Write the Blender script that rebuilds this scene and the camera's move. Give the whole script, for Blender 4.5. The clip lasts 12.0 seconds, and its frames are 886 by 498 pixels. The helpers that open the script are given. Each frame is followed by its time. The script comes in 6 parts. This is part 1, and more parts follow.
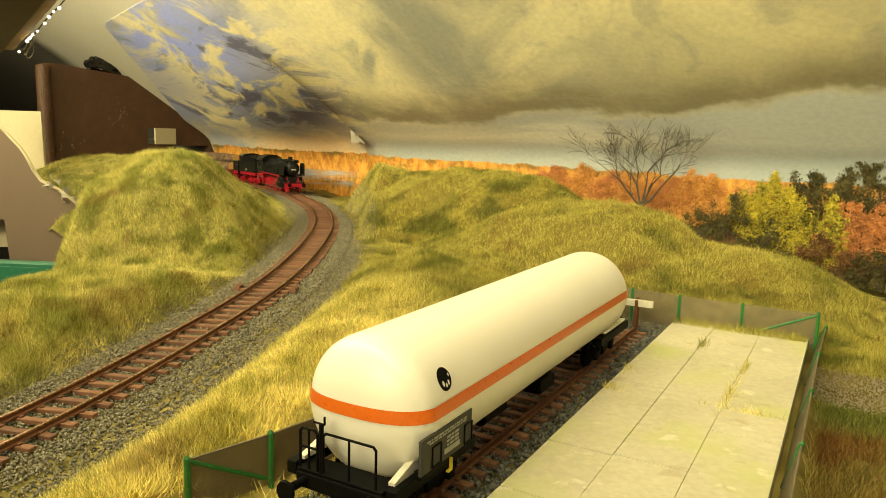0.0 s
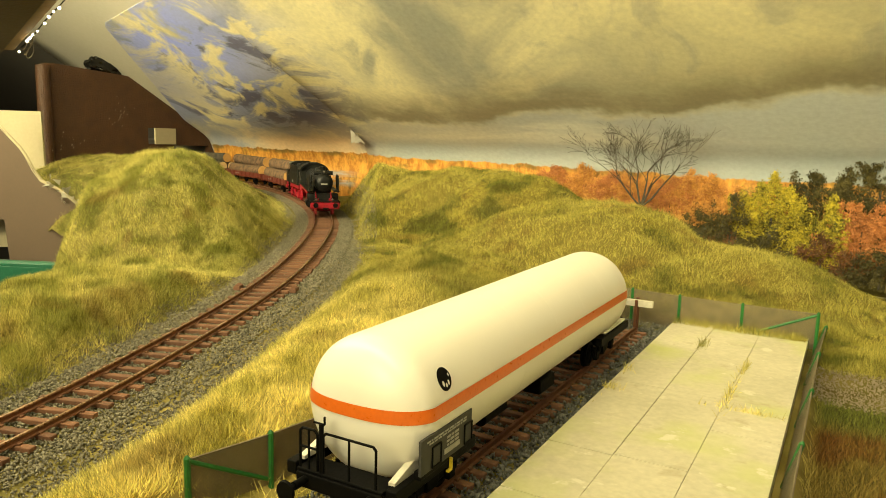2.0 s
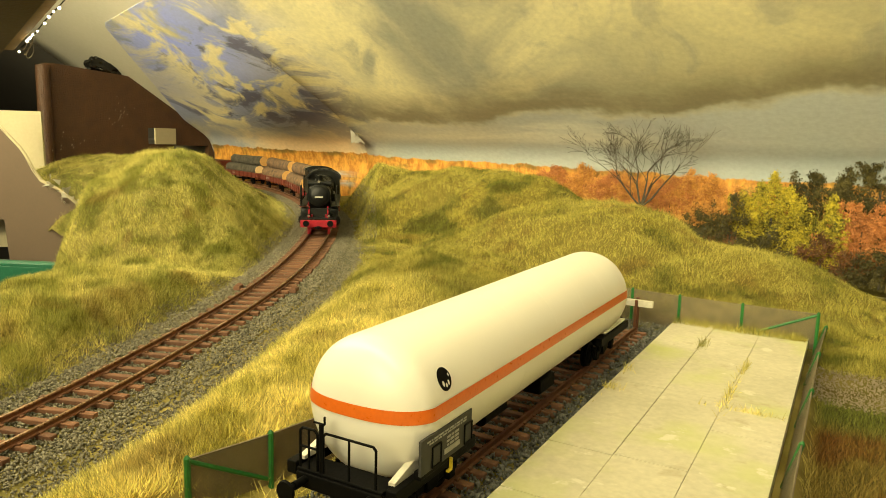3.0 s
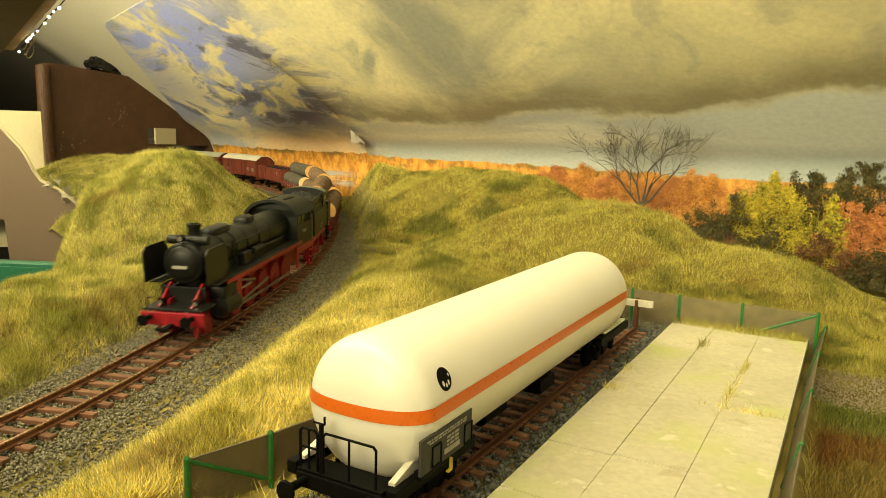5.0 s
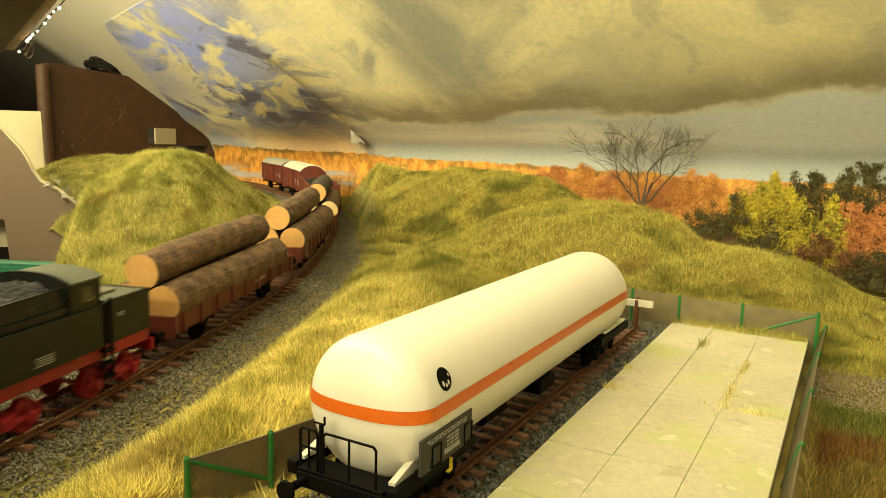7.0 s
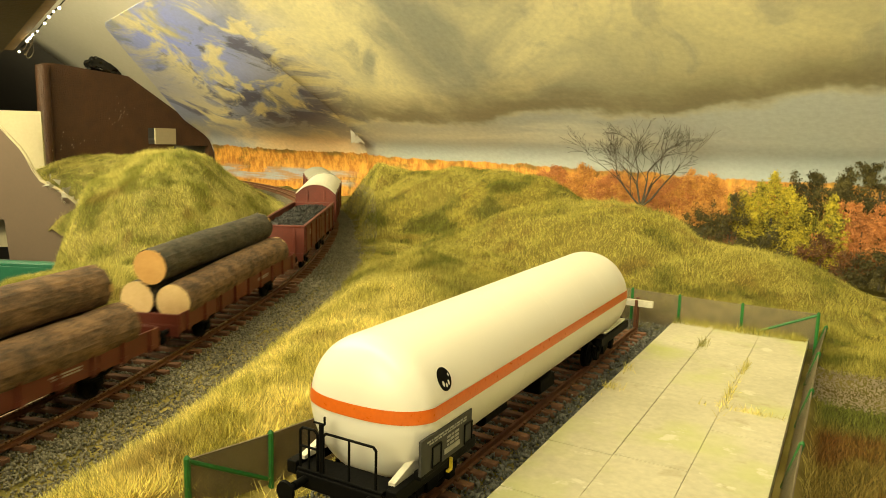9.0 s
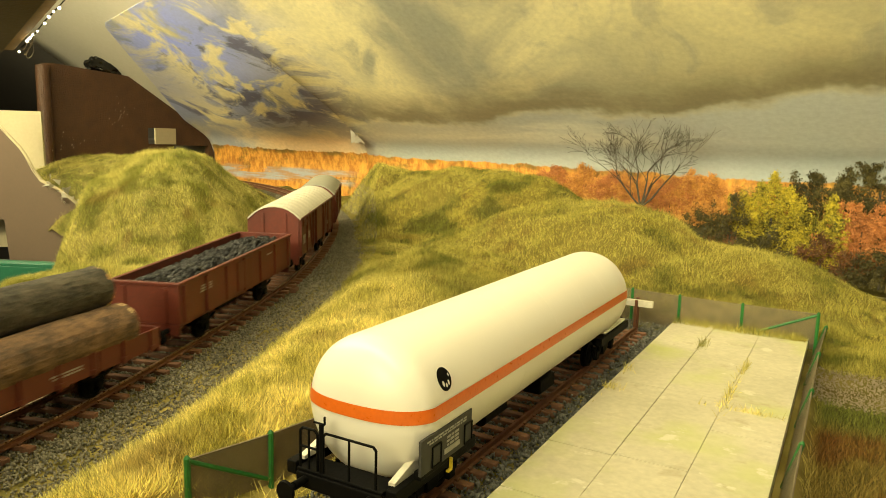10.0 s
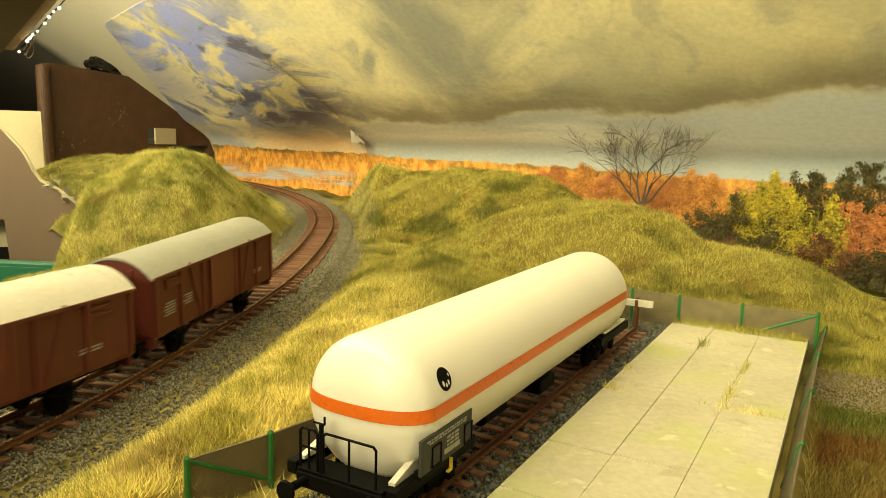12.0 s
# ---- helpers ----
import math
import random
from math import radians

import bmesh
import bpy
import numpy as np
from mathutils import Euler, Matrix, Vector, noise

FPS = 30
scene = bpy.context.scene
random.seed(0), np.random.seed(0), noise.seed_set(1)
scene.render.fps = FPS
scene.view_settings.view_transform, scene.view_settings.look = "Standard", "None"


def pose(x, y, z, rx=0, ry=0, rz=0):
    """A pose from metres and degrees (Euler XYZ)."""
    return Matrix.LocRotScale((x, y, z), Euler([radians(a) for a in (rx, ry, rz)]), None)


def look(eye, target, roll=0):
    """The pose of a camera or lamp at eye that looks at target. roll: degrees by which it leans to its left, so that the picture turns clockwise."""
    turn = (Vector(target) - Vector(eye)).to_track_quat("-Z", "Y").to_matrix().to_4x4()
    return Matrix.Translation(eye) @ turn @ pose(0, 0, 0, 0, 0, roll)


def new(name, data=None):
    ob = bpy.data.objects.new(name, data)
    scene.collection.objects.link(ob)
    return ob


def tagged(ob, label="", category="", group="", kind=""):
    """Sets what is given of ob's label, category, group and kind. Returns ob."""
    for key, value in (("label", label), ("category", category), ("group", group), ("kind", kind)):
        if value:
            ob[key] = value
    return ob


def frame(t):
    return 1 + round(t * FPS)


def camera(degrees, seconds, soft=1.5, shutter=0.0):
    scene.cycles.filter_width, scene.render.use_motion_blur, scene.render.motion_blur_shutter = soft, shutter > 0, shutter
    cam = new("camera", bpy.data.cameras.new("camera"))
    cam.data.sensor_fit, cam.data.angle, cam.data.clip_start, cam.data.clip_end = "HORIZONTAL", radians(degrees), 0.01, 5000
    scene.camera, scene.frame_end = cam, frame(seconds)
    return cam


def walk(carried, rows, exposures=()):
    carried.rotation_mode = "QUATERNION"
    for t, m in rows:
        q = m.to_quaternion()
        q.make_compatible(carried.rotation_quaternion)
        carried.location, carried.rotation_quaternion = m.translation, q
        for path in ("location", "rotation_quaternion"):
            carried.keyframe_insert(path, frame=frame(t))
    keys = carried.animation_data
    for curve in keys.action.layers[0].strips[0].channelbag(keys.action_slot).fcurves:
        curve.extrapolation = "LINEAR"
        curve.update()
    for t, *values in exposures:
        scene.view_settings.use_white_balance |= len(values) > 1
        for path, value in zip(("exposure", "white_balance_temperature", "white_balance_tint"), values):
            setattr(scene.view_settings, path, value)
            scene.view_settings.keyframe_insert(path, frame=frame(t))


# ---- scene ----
cam = camera(63.39, 12.0, soft=0.8, shutter=0.6)
EYE = Vector((0.0, 0.0, 0.0955))
AHEAD = Vector((-0.48721, 0.85988, -0.15262))
VIEW = look(EYE, EYE + AHEAD, 1.5)
walk(cam, [(0.0, VIEW), (12.0, VIEW)])

# ---- light ----
LAMP = (1.0, 0.875, 0.49)
world = bpy.data.worlds.new("room_air")
scene.world = world
world.use_nodes = True
world.node_tree.nodes["Background"].inputs[0].default_value = (1.0, 0.85, 0.55, 1)
world.node_tree.nodes["Background"].inputs[1].default_value = 0.02


def area_lamp(name, eye, target, sx, sy, power, spread=180):
    data = bpy.data.lights.new(name, "AREA")
    data.shape, data.size, data.size_y, data.energy, data.color = "RECTANGLE", sx, sy, power, LAMP
    data.spread = radians(spread)
    ob = new(name, data)
    ob.matrix_world = look(eye, target)
    return ob


area_lamp("strip_light_lamp", (-0.50, 0.08, 0.47), (-0.42, 0.30, 0.0), 1.4, 0.05, 6.2)
area_lamp("room_light_lamp", (-0.15, -1.25, 0.50), (-0.25, 0.6, 0.14), 1.0, 0.5, 8.4)
# unseen narrow-beam lamp, added only to brighten the sky paper on the slope
area_lamp("slope_fill_lamp", (-0.40, -0.62, 0.46), (-0.38, 0.66, 0.26), 1.4, 0.10, 5.2, 46)
# added fill without a real fitting, brightens the gable end and left hill
area_lamp("gable_fill_lamp", (-0.86, 0.42, 0.30), (-0.75, 0.62, 0.0), 0.3, 0.04, 0.45)

# ---- helpers of this scene ----
Z = Vector((0, 0, 1))


def mat(name, base, other=None, rough=0.7, metal=0.0, scale=300.0, fine=1500.0, bump=0.0, amount=0.5, island=0.0, gloss=0.1, shine=0.5):
    """Two-scale noise between two colours, with fine relief."""
    m = bpy.data.materials.new(name)
    m.use_nodes = True
    nt = m.node_tree
    b = nt.nodes["Principled BSDF"]
    other = other or tuple(c * 0.72 for c in base)
    co = nt.nodes.new("ShaderNodeTexCoord")
    n1 = nt.nodes.new("ShaderNodeTexNoise")
    n1.inputs["Scale"].default_value, n1.inputs["Detail"].default_value = scale, 5
    n2 = nt.nodes.new("ShaderNodeTexNoise")
    n2.inputs["Scale"].default_value, n2.inputs["Detail"].default_value = fine, 3
    for n in (n1, n2):
        nt.links.new(co.outputs["Object"], n.inputs["Vector"])
    add = nt.nodes.new("ShaderNodeMath")
    add.operation = "ADD"
    nt.links.new(n1.outputs[0], add.inputs[0])
    nt.links.new(n2.outputs[0], add.inputs[1])
    last = add
    if island:
        oi = nt.nodes.new("ShaderNodeObjectInfo")
        ge = nt.nodes.new("ShaderNodeNewGeometry")
        s = nt.nodes.new("ShaderNodeMath")
        s.operation = "ADD"
        nt.links.new(oi.outputs["Random"], s.inputs[0])
        nt.links.new(ge.outputs["Random Per Island"], s.inputs[1])
        fr = nt.nodes.new("ShaderNodeMath")
        fr.operation = "FRACT"
        nt.links.new(s.outputs[0], fr.inputs[0])
        ma = nt.nodes.new("ShaderNodeMath")
        ma.operation = "MULTIPLY_ADD"
        ma.inputs[1].default_value = island
        nt.links.new(fr.outputs[0], ma.inputs[0])
        nt.links.new(add.outputs[0], ma.inputs[2])
        last = ma
    mp = nt.nodes.new("ShaderNodeMapRange")
    mid = 1.0 + island * 0.5
    w = (0.35 + island * 0.5) / max(amount, 0.05) * 0.5
    mp.inputs["From Min"].default_value, mp.inputs["From Max"].default_value = mid - w, mid + w
    nt.links.new(last.outputs[0], mp.inputs["Value"])
    mx = nt.nodes.new("ShaderNodeMix")
    mx.data_type = "RGBA"
    mx.inputs[6].default_value, mx.inputs[7].default_value = (*other, 1), (*base, 1)
    nt.links.new(mp.outputs[0], mx.inputs[0])
    nt.links.new(mx.outputs[2], b.inputs["Base Color"])
    b.inputs["Metallic"].default_value = metal
    b.inputs["Specular IOR Level"].default_value = shine
    r = nt.nodes.new("ShaderNodeMapRange")
    r.inputs["To Min"].default_value, r.inputs["To Max"].default_value = max(rough - gloss, 0.05), min(rough + gloss * 1.2, 1)
    nt.links.new(n2.outputs[0], r.inputs["Value"])
    nt.links.new(r.outputs[0], b.inputs["Roughness"])
    if bump:
        bp = nt.nodes.new("ShaderNodeBump")
        bp.inputs["Strength"].default_value, bp.inputs["Distance"].default_value = 0.6, bump
        nt.links.new(add.outputs[0], bp.inputs["Height"])
        nt.links.new(bp.outputs[0], b.inputs["Normal"])
    return m


def part(name, bm, material, parent=None, label="", smooth=False):
    me = bpy.data.meshes.new(name)
    bmesh.ops.recalc_face_normals(bm, faces=bm.faces)
    bm.to_mesh(me)
    bm.free()
    me.materials.append(material)
    if smooth:
        me.polygons.foreach_set("use_smooth", [True] * len(me.polygons))
        me.set_sharp_from_angle(angle=radians(38))
    ob = new(name, me)
    ob.parent = parent
    if label:
        tagged(ob, label)
    return ob


def share(name, me, parent, m):
    ob = new(name, me)
    ob.parent = parent
    ob.matrix_basis = m
    return ob


def box(bm, c, s, bevel=0.0, rot=None):
    """A box of size s about c."""
    g = bmesh.ops.create_cube(bm, size=1)
    vs = g["verts"]
    bmesh.ops.scale(bm, vec=s, verts=vs)
    if bevel:
        es = list({e for v in vs for e in v.link_edges})
        r = bmesh.ops.bevel(bm, geom=es, offset=bevel, segments=2, affect="EDGES", profile=0.5)
        vs = list({v for f in r["faces"] for v in f.verts} | {v for v in vs if v.is_valid})
    if rot is not None:
        bmesh.ops.rotate(bm, cent=(0, 0, 0), matrix=rot, verts=vs)
    bmesh.ops.translate(bm, vec=c, verts=vs)
    return bm


def rod(bm, a, b, r, r2=None, seg=10):
    """A round bar from a to b."""
    a, b = Vector(a), Vector(b)
    m = Matrix.Translation((a + b) / 2) @ (b - a).to_track_quat("Z", "Y").to_matrix().to_4x4()
    bmesh.ops.create_cone(bm, cap_ends=True, segments=seg, radius1=r, radius2=r if r2 is None else r2, depth=(b - a).length, matrix=m)
    return bm


def pipe(bm, pts, r, seg=6):
    for a, b in zip(pts, pts[1:]):
        rod(bm, a, b, r, seg=seg)
    return bm


def lathe(bm, profile, axis, origin, seg=32):
    """Turns (along, radius) pairs about an axis through origin."""
    axis = Vector(axis).normalized()
    side = axis.orthogonal().normalized()
    up = axis.cross(side)
    rings = []
    for a, r in profile:
        c = Vector(origin) + axis * a
        rings.append([bm.verts.new(c + (side * math.cos(2 * math.pi * k / seg) + up * math.sin(2 * math.pi * k / seg)) * r) for k in range(seg)])
    for p, q in zip(rings, rings[1:]):
        for k in range(seg):
            bm.faces.new((p[k], p[(k + 1) % seg], q[(k + 1) % seg], q[k]))
    bm.faces.new(rings[0])
    bm.faces.new(list(reversed(rings[-1])))
    return bm


def prism(bm, outline, origin, ax, ay, thick):
    """An outline in the plane of ax and ay, made thick along their cross product."""
    ax, ay = Vector(ax), Vector(ay)
    n = ax.cross(ay).normalized() * thick
    o = Vector(origin)
    a = [bm.verts.new(o + ax * x + ay * y) for x, y in outline]
    b = [bm.verts.new(v.co + n) for v in a]
    bm.faces.new(list(reversed(a)))
    bm.faces.new(b)
    for i in range(len(a)):
        j = (i + 1) % len(a)
        bm.faces.new((a[i], a[j], b[j], b[i]))
    return bm


def B():
    return bmesh.new()


def thing(name, label, category, m=None, group=""):
    ob = new(name)
    ob.empty_display_size = 0.01
    if m is not None:
        ob.matrix_basis = m
    return tagged(ob, label, category, group)


def bulk(name, co, faces, material, parent=None):
    """One mesh out of arrays of corners and of triangles or quads."""
    me = bpy.data.meshes.new(name)
    n, k = len(faces), faces.shape[1]
    me.vertices.add(len(co))
    me.vertices.foreach_set("co", np.asarray(co, np.float32).ravel())
    me.loops.add(n * k)
    me.loops.foreach_set("vertex_index", faces.astype(np.int32).ravel())
    me.polygons.add(n)
    me.polygons.foreach_set("loop_start", np.arange(0, n * k, k, dtype=np.int32))
    me.update(calc_edges=True)
    me.materials.append(material)
    ob = new(name, me)
    ob.parent = parent
    return ob


# ---- materials ----
RUST = mat("rusty_rail", (0.20, 0.075, 0.03), (0.10, 0.04, 0.02), 0.6, 0.2, 400, 3000, 0.0002)
HEAD = mat("worn_rail_head", (0.50, 0.34, 0.20), (0.24, 0.12, 0.055), 0.28, 0.8, 120, 900)
SLEEPER = mat("weathered_sleeper", (0.27, 0.125, 0.065), (0.085, 0.042, 0.026), 0.8, 0, 300, 1800, 0.0003, island=0.5)
STONE = mat("grey_ballast", (0.38, 0.345, 0.235), (0.014, 0.0135, 0.011), 0.75, 0, 120, 1500, 0, 0.42, island=1.6)
STONE_DARK = mat("dark_blue_grey_ballast", (0.24, 0.24, 0.20), (0.014, 0.015, 0.015), 0.75, 0, 120, 1500, 0, 0.45, island=1.4)
EARTH = mat("glued_earth", (0.16, 0.12, 0.055), (0.07, 0.055, 0.03), 0.9, 0, 60, 900, 0.0008)


def concrete_mat():
    """Painted concrete: pale grey-cream with yellow-green stains and thin scuffs."""
    m = mat("stained_concrete", (0.60, 0.56, 0.41), (0.47, 0.44, 0.31), 0.75, 0, 28, 420, 0.00012, 0.6)
    nt = m.node_tree
    b = nt.nodes["Principled BSDF"]
    was = b.inputs["Base Color"].links[0].from_socket
    co = nt.nodes.new("ShaderNodeTexCoord")
    for scale, lo, hi, colour, rough in ((17, 0.51, 0.64, (0.49, 0.53, 0.18), 0.5), (48, 0.60, 0.68, (0.42, 0.37, 0.24), 0.65), (85, 0.63, 0.68, (0.66, 0.63, 0.50), 0.6)):
        n = nt.nodes.new("ShaderNodeTexNoise")
        n.inputs["Scale"].default_value, n.inputs["Detail"].default_value, n.inputs["Roughness"].default_value = scale, 4, rough
        nt.links.new(co.outputs["Object"], n.inputs["Vector"])
        mp = nt.nodes.new("ShaderNodeMapRange")
        mp.inputs["From Min"].default_value, mp.inputs["From Max"].default_value, mp.inputs["To Max"].default_value = lo, hi, 0.8
        nt.links.new(n.outputs[0], mp.inputs["Value"])
        x = nt.nodes.new("ShaderNodeMix")
        x.data_type = "RGBA"
        x.inputs[7].default_value = (*colour, 1)
        nt.links.new(mp.outputs[0], x.inputs[0])
        nt.links.new(was, x.inputs[6])
        was = x.outputs[2]
    nt.links.new(was, b.inputs["Base Color"])
    return m


CONCRETE = concrete_mat()
GREEN = mat("green_paint", (0.02, 0.17, 0.03), (0.015, 0.10, 0.02), 0.4, 0, 300, 1500)
WIRE = mat("dull_wire", (0.30, 0.25, 0.16), (0.16, 0.13, 0.09), 0.55, 0.5, 200, 1500)
TANK = mat("cream_tank_paint", (0.86, 0.83, 0.74), (0.83, 0.80, 0.70), 0.30, 0, 12, 90, 0, 0.3, gloss=0.02)
ORANGE = mat("orange_band_paint", (0.80, 0.17, 0.015), (0.68, 0.13, 0.01), 0.3, 0, 60, 800)
BLACK = mat("black_plastic", (0.0045, 0.0045, 0.0042), (0.0025, 0.0025, 0.0025), 0.55, 0, 200, 1500, shine=0.08)
DARK = mat("dark_grey_plastic", (0.045, 0.043, 0.038), (0.032, 0.031, 0.028), 0.6, 0, 200, 1500)
PANE = mat("dark_window_pane", (0.03, 0.032, 0.026), (0.02, 0.02, 0.018), 0.15, 0, 100, 900)
WHITE = mat("white_paint", (0.78, 0.74, 0.62), (0.66, 0.62, 0.50), 0.5, 0, 120, 900)
YELLOW = mat("yellow_mark", (0.75, 0.55, 0.03), None, 0.5)
LETTER = mat("grey_lettering", (0.42, 0.40, 0.34), None, 0.6)
LOCO = mat("black_loco_paint", (0.0085, 0.009, 0.008), (0.004, 0.0045, 0.004), 0.42, 0, 150, 1200, shine=0.3)
CABPAINT = mat("black_green_cab_paint", (0.011, 0.012, 0.008), (0.007, 0.0075, 0.0055), 0.45, 0, 150, 1200, shine=0.3)
ROOF_CAB = mat("grey_green_cabin_roof", (0.13, 0.14, 0.10), (0.09, 0.10, 0.07), 0.6, 0, 100, 900)
RED = mat("red_frame_paint", (0.40, 0.006, 0.020), (0.19, 0.005, 0.012), 0.42, 0, 200, 1500)
STEEL = mat("bare_steel", (0.45, 0.42, 0.37), (0.25, 0.22, 0.19), 0.35, 0.9, 200, 1500)
WAGON = mat("oxide_red_wagon_paint", (0.145, 0.026, 0.013), (0.085, 0.017, 0.009), 0.55, 0, 70, 900, 0.0001)
BOARD = mat("oxide_red_boards", (0.135, 0.028, 0.013), (0.09, 0.022, 0.012), 0.6, 0, 70, 900, 0.0001, island=0.25)
ROOF = mat("pale_grey_roof_paint", (0.66, 0.63, 0.53), (0.52, 0.50, 0.42), 0.5, 0, 40, 600)
ROOF_GREY = mat("grey_green_roof_paint", (0.40, 0.40, 0.33), (0.30, 0.30, 0.25), 0.5, 0, 40, 600)
COAL = mat("coal_lumps", (0.017, 0.017, 0.017), (0.006, 0.006, 0.006), 0.4, 0, 300, 1200, 0, island=0.5)
BARK = mat("pine_bark", (0.23, 0.135, 0.070), (0.060, 0.040, 0.026), 0.9, 0, 170, 900, 0.0012, 0.8)
BARK_DARK = mat("grey_bark", (0.10, 0.085, 0.060), (0.03, 0.028, 0.022), 0.9, 0, 170, 900, 0.0012, 0.8)
SAWN = mat("sawn_log_end", (0.62, 0.36, 0.12), (0.52, 0.28, 0.08), 0.7, 0, 200, 900)
SAWN_PALE = mat("pale_sawn_log_end", (0.74, 0.54, 0.28), (0.64, 0.44, 0.2), 0.7, 0, 200, 900)
BROWN = mat("brown_painted_board", (0.085, 0.038, 0.015), (0.050, 0.022, 0.010), 0.5, 0, 60, 420, 0.0022)
CARD = mat("mauve_brown_card", (0.145, 0.10, 0.068), (0.125, 0.087, 0.058), 0.75, 0, 12, 300)
CREAM = mat("cream_card", (0.52, 0.46, 0.30), (0.47, 0.41, 0.26), 0.7, 0, 12, 300)
PLASTER = mat("white_plaster", (0.66, 0.63, 0.55), (0.60, 0.57, 0.48), 0.85, 0, 8, 200, 0.0005)
# dark grey of wall and shelf, also the painted shade behind the gable
DIM = mat("dark_grey_and_wall_shade", (0.13, 0.12, 0.105), (0.10, 0.09, 0.08), 0.85, 0, 4, 100)
TIMBER = mat("stained_timber", (0.085, 0.05, 0.027), (0.05, 0.028, 0.016), 0.6, 0, 30, 300, 0.0005)
GRAVEL = mat("pale_gravel", (0.38, 0.31, 0.22), (0.20, 0.165, 0.115), 0.9, 0, 200, 1500, 0.0006)


def grass_mat(name="static_grass", lo=(0.26, 0.27, 0.22), hi=(1.62, 1.55, 1.60)):
    """Static grass: olive hills, straw in the foreground, rusty patches, each blade a little apart."""
    m = bpy.data.materials.new(name)
    m.use_nodes = True
    nt = m.node_tree
    b = nt.nodes["Principled BSDF"]
    b.inputs["Roughness"].default_value = 0.7
    b.inputs["Specular IOR Level"].default_value = 0.25
    co = nt.nodes.new("ShaderNodeTexCoord")
    sep = nt.nodes.new("ShaderNodeSeparateXYZ")
    nt.links.new(co.outputs["Object"], sep.inputs[0])

    def ramp(src, lo_, hi_):
        mp = nt.nodes.new("ShaderNodeMapRange")
        mp.interpolation_type = "SMOOTHSTEP"
        mp.inputs["From Min"].default_value, mp.inputs["From Max"].default_value = lo_, hi_
        nt.links.new(src, mp.inputs["Value"])
        return mp.outputs[0]

    def noise_at(scale, detail):
        n = nt.nodes.new("ShaderNodeTexNoise")
        n.inputs["Scale"].default_value, n.inputs["Detail"].default_value = scale, detail
        nt.links.new(co.outputs["Object"], n.inputs["Vector"])
        return n.outputs[0]

    def op(kind, a, c):
        x = nt.nodes.new("ShaderNodeMath")
        x.operation = kind
        for k, q in enumerate((a, c)):
            if isinstance(q, (int, float)):
                x.inputs[k].default_value = q
            else:
                nt.links.new(q, x.inputs[k])
        return x.outputs[0]

    def mix(fac, a, c, blend="MIX"):
        x = nt.nodes.new("ShaderNodeMix")
        x.data_type, x.blend_type = "RGBA", blend
        if isinstance(fac, float):
            x.inputs[0].default_value = fac
        else:
            nt.links.new(fac, x.inputs[0])
        for k, v in ((6, a), (7, c)):
            if isinstance(v, tuple):
                x.inputs[k].default_value = (*v, 1)
            else:
                nt.links.new(v, x.inputs[k])
        return x.outputs[2]

    ge = nt.nodes.new("ShaderNodeNewGeometry")
    # sown olive and green on the hills
    hill = mix(ramp(noise_at(34, 4), 0.40, 0.60), (0.165, 0.170, 0.026), (0.40, 0.355, 0.068))
    hill = mix(ramp(noise_at(13, 3), 0.46, 0.62), hill, (0.43, 0.385, 0.085))
    # straw towards the front of the layout
    front = ramp(op("ADD", sep.outputs[1], op("MULTIPLY", noise_at(18, 3), 0.16)), 0.46, 0.32)
    straw = mix(ramp(noise_at(40, 4), 0.36, 0.62), (0.56, 0.51, 0.115), (0.92, 0.82, 0.27))
    out = mix(front, hill, straw)
    # inside of the curve: light green
    inside = ramp(op("ADD", sep.outputs[0], op("MULTIPLY", sep.outputs[1], 0.72)), -0.06, -0.14)
    fresh = mix(ramp(noise_at(46, 4), 0.38, 0.60), (0.26, 0.285, 0.052), (0.66, 0.62, 0.19))
    out = mix(op("MULTIPLY", inside, 0.75), out, fresh)
    # rusty and brown tufts
    out = mix(op("MULTIPLY", ramp(noise_at(27, 3), 0.60, 0.72), 0.5), out, (0.25, 0.15, 0.035))
    yard_side = op("MULTIPLY", ramp(sep.outputs[0], -0.010, 0.0), ramp(sep.outputs[1], 0.345, 0.325))
    wild = mix(ramp(noise_at(30, 4), 0.42, 0.58), (0.19, 0.09, 0.020), (0.26, 0.20, 0.045))
    wild = mix(ramp(sep.outputs[1], 0.290, 0.318), wild, (0.15, 0.17, 0.03))
    out = mix(yard_side, out, wild)
    tone = mix(ge.outputs["Random Per Island"], lo, hi)
    nt.links.new(mix(1.0, out, tone, "MULTIPLY"), b.inputs["Base Color"])
    return m


GRASS = grass_mat()
TURF = grass_mat("turf_under_grass", (0.40, 0.36, 0.32), (0.40, 0.36, 0.32))

# ---- the line of the main track ----
KNOTS = [(-0.17, -0.9, 0.0), (-0.185, -0.5, 0.0), (-0.2, -0.2, 0.0), (-0.212, 0.0, 0.0), (-0.2187, 0.0694, -0.0017), (-0.2345, 0.1334, -0.0019), (-0.2559, 0.1932, -0.0008), (-0.2769, 0.2504, 0.001), (-0.2972, 0.3053, 0.0036), (-0.3242, 0.362, 0.0062), (-0.3636, 0.4286, 0.008), (-0.4142, 0.5067, 0.0095), (-0.4787, 0.5925, 0.0108), (-0.5684, 0.6856, 0.0116), (-0.6893, 0.7854, 0.012), (-0.8415, 0.8869, 0.0126), (-1.02, 0.938, 0.0140), (-1.2, 0.957, 0.0140), (-1.5, 0.985, 0.0140), (-1.9, 1.03, 0.0140), (-2.7, 1.12, 0.0140)]


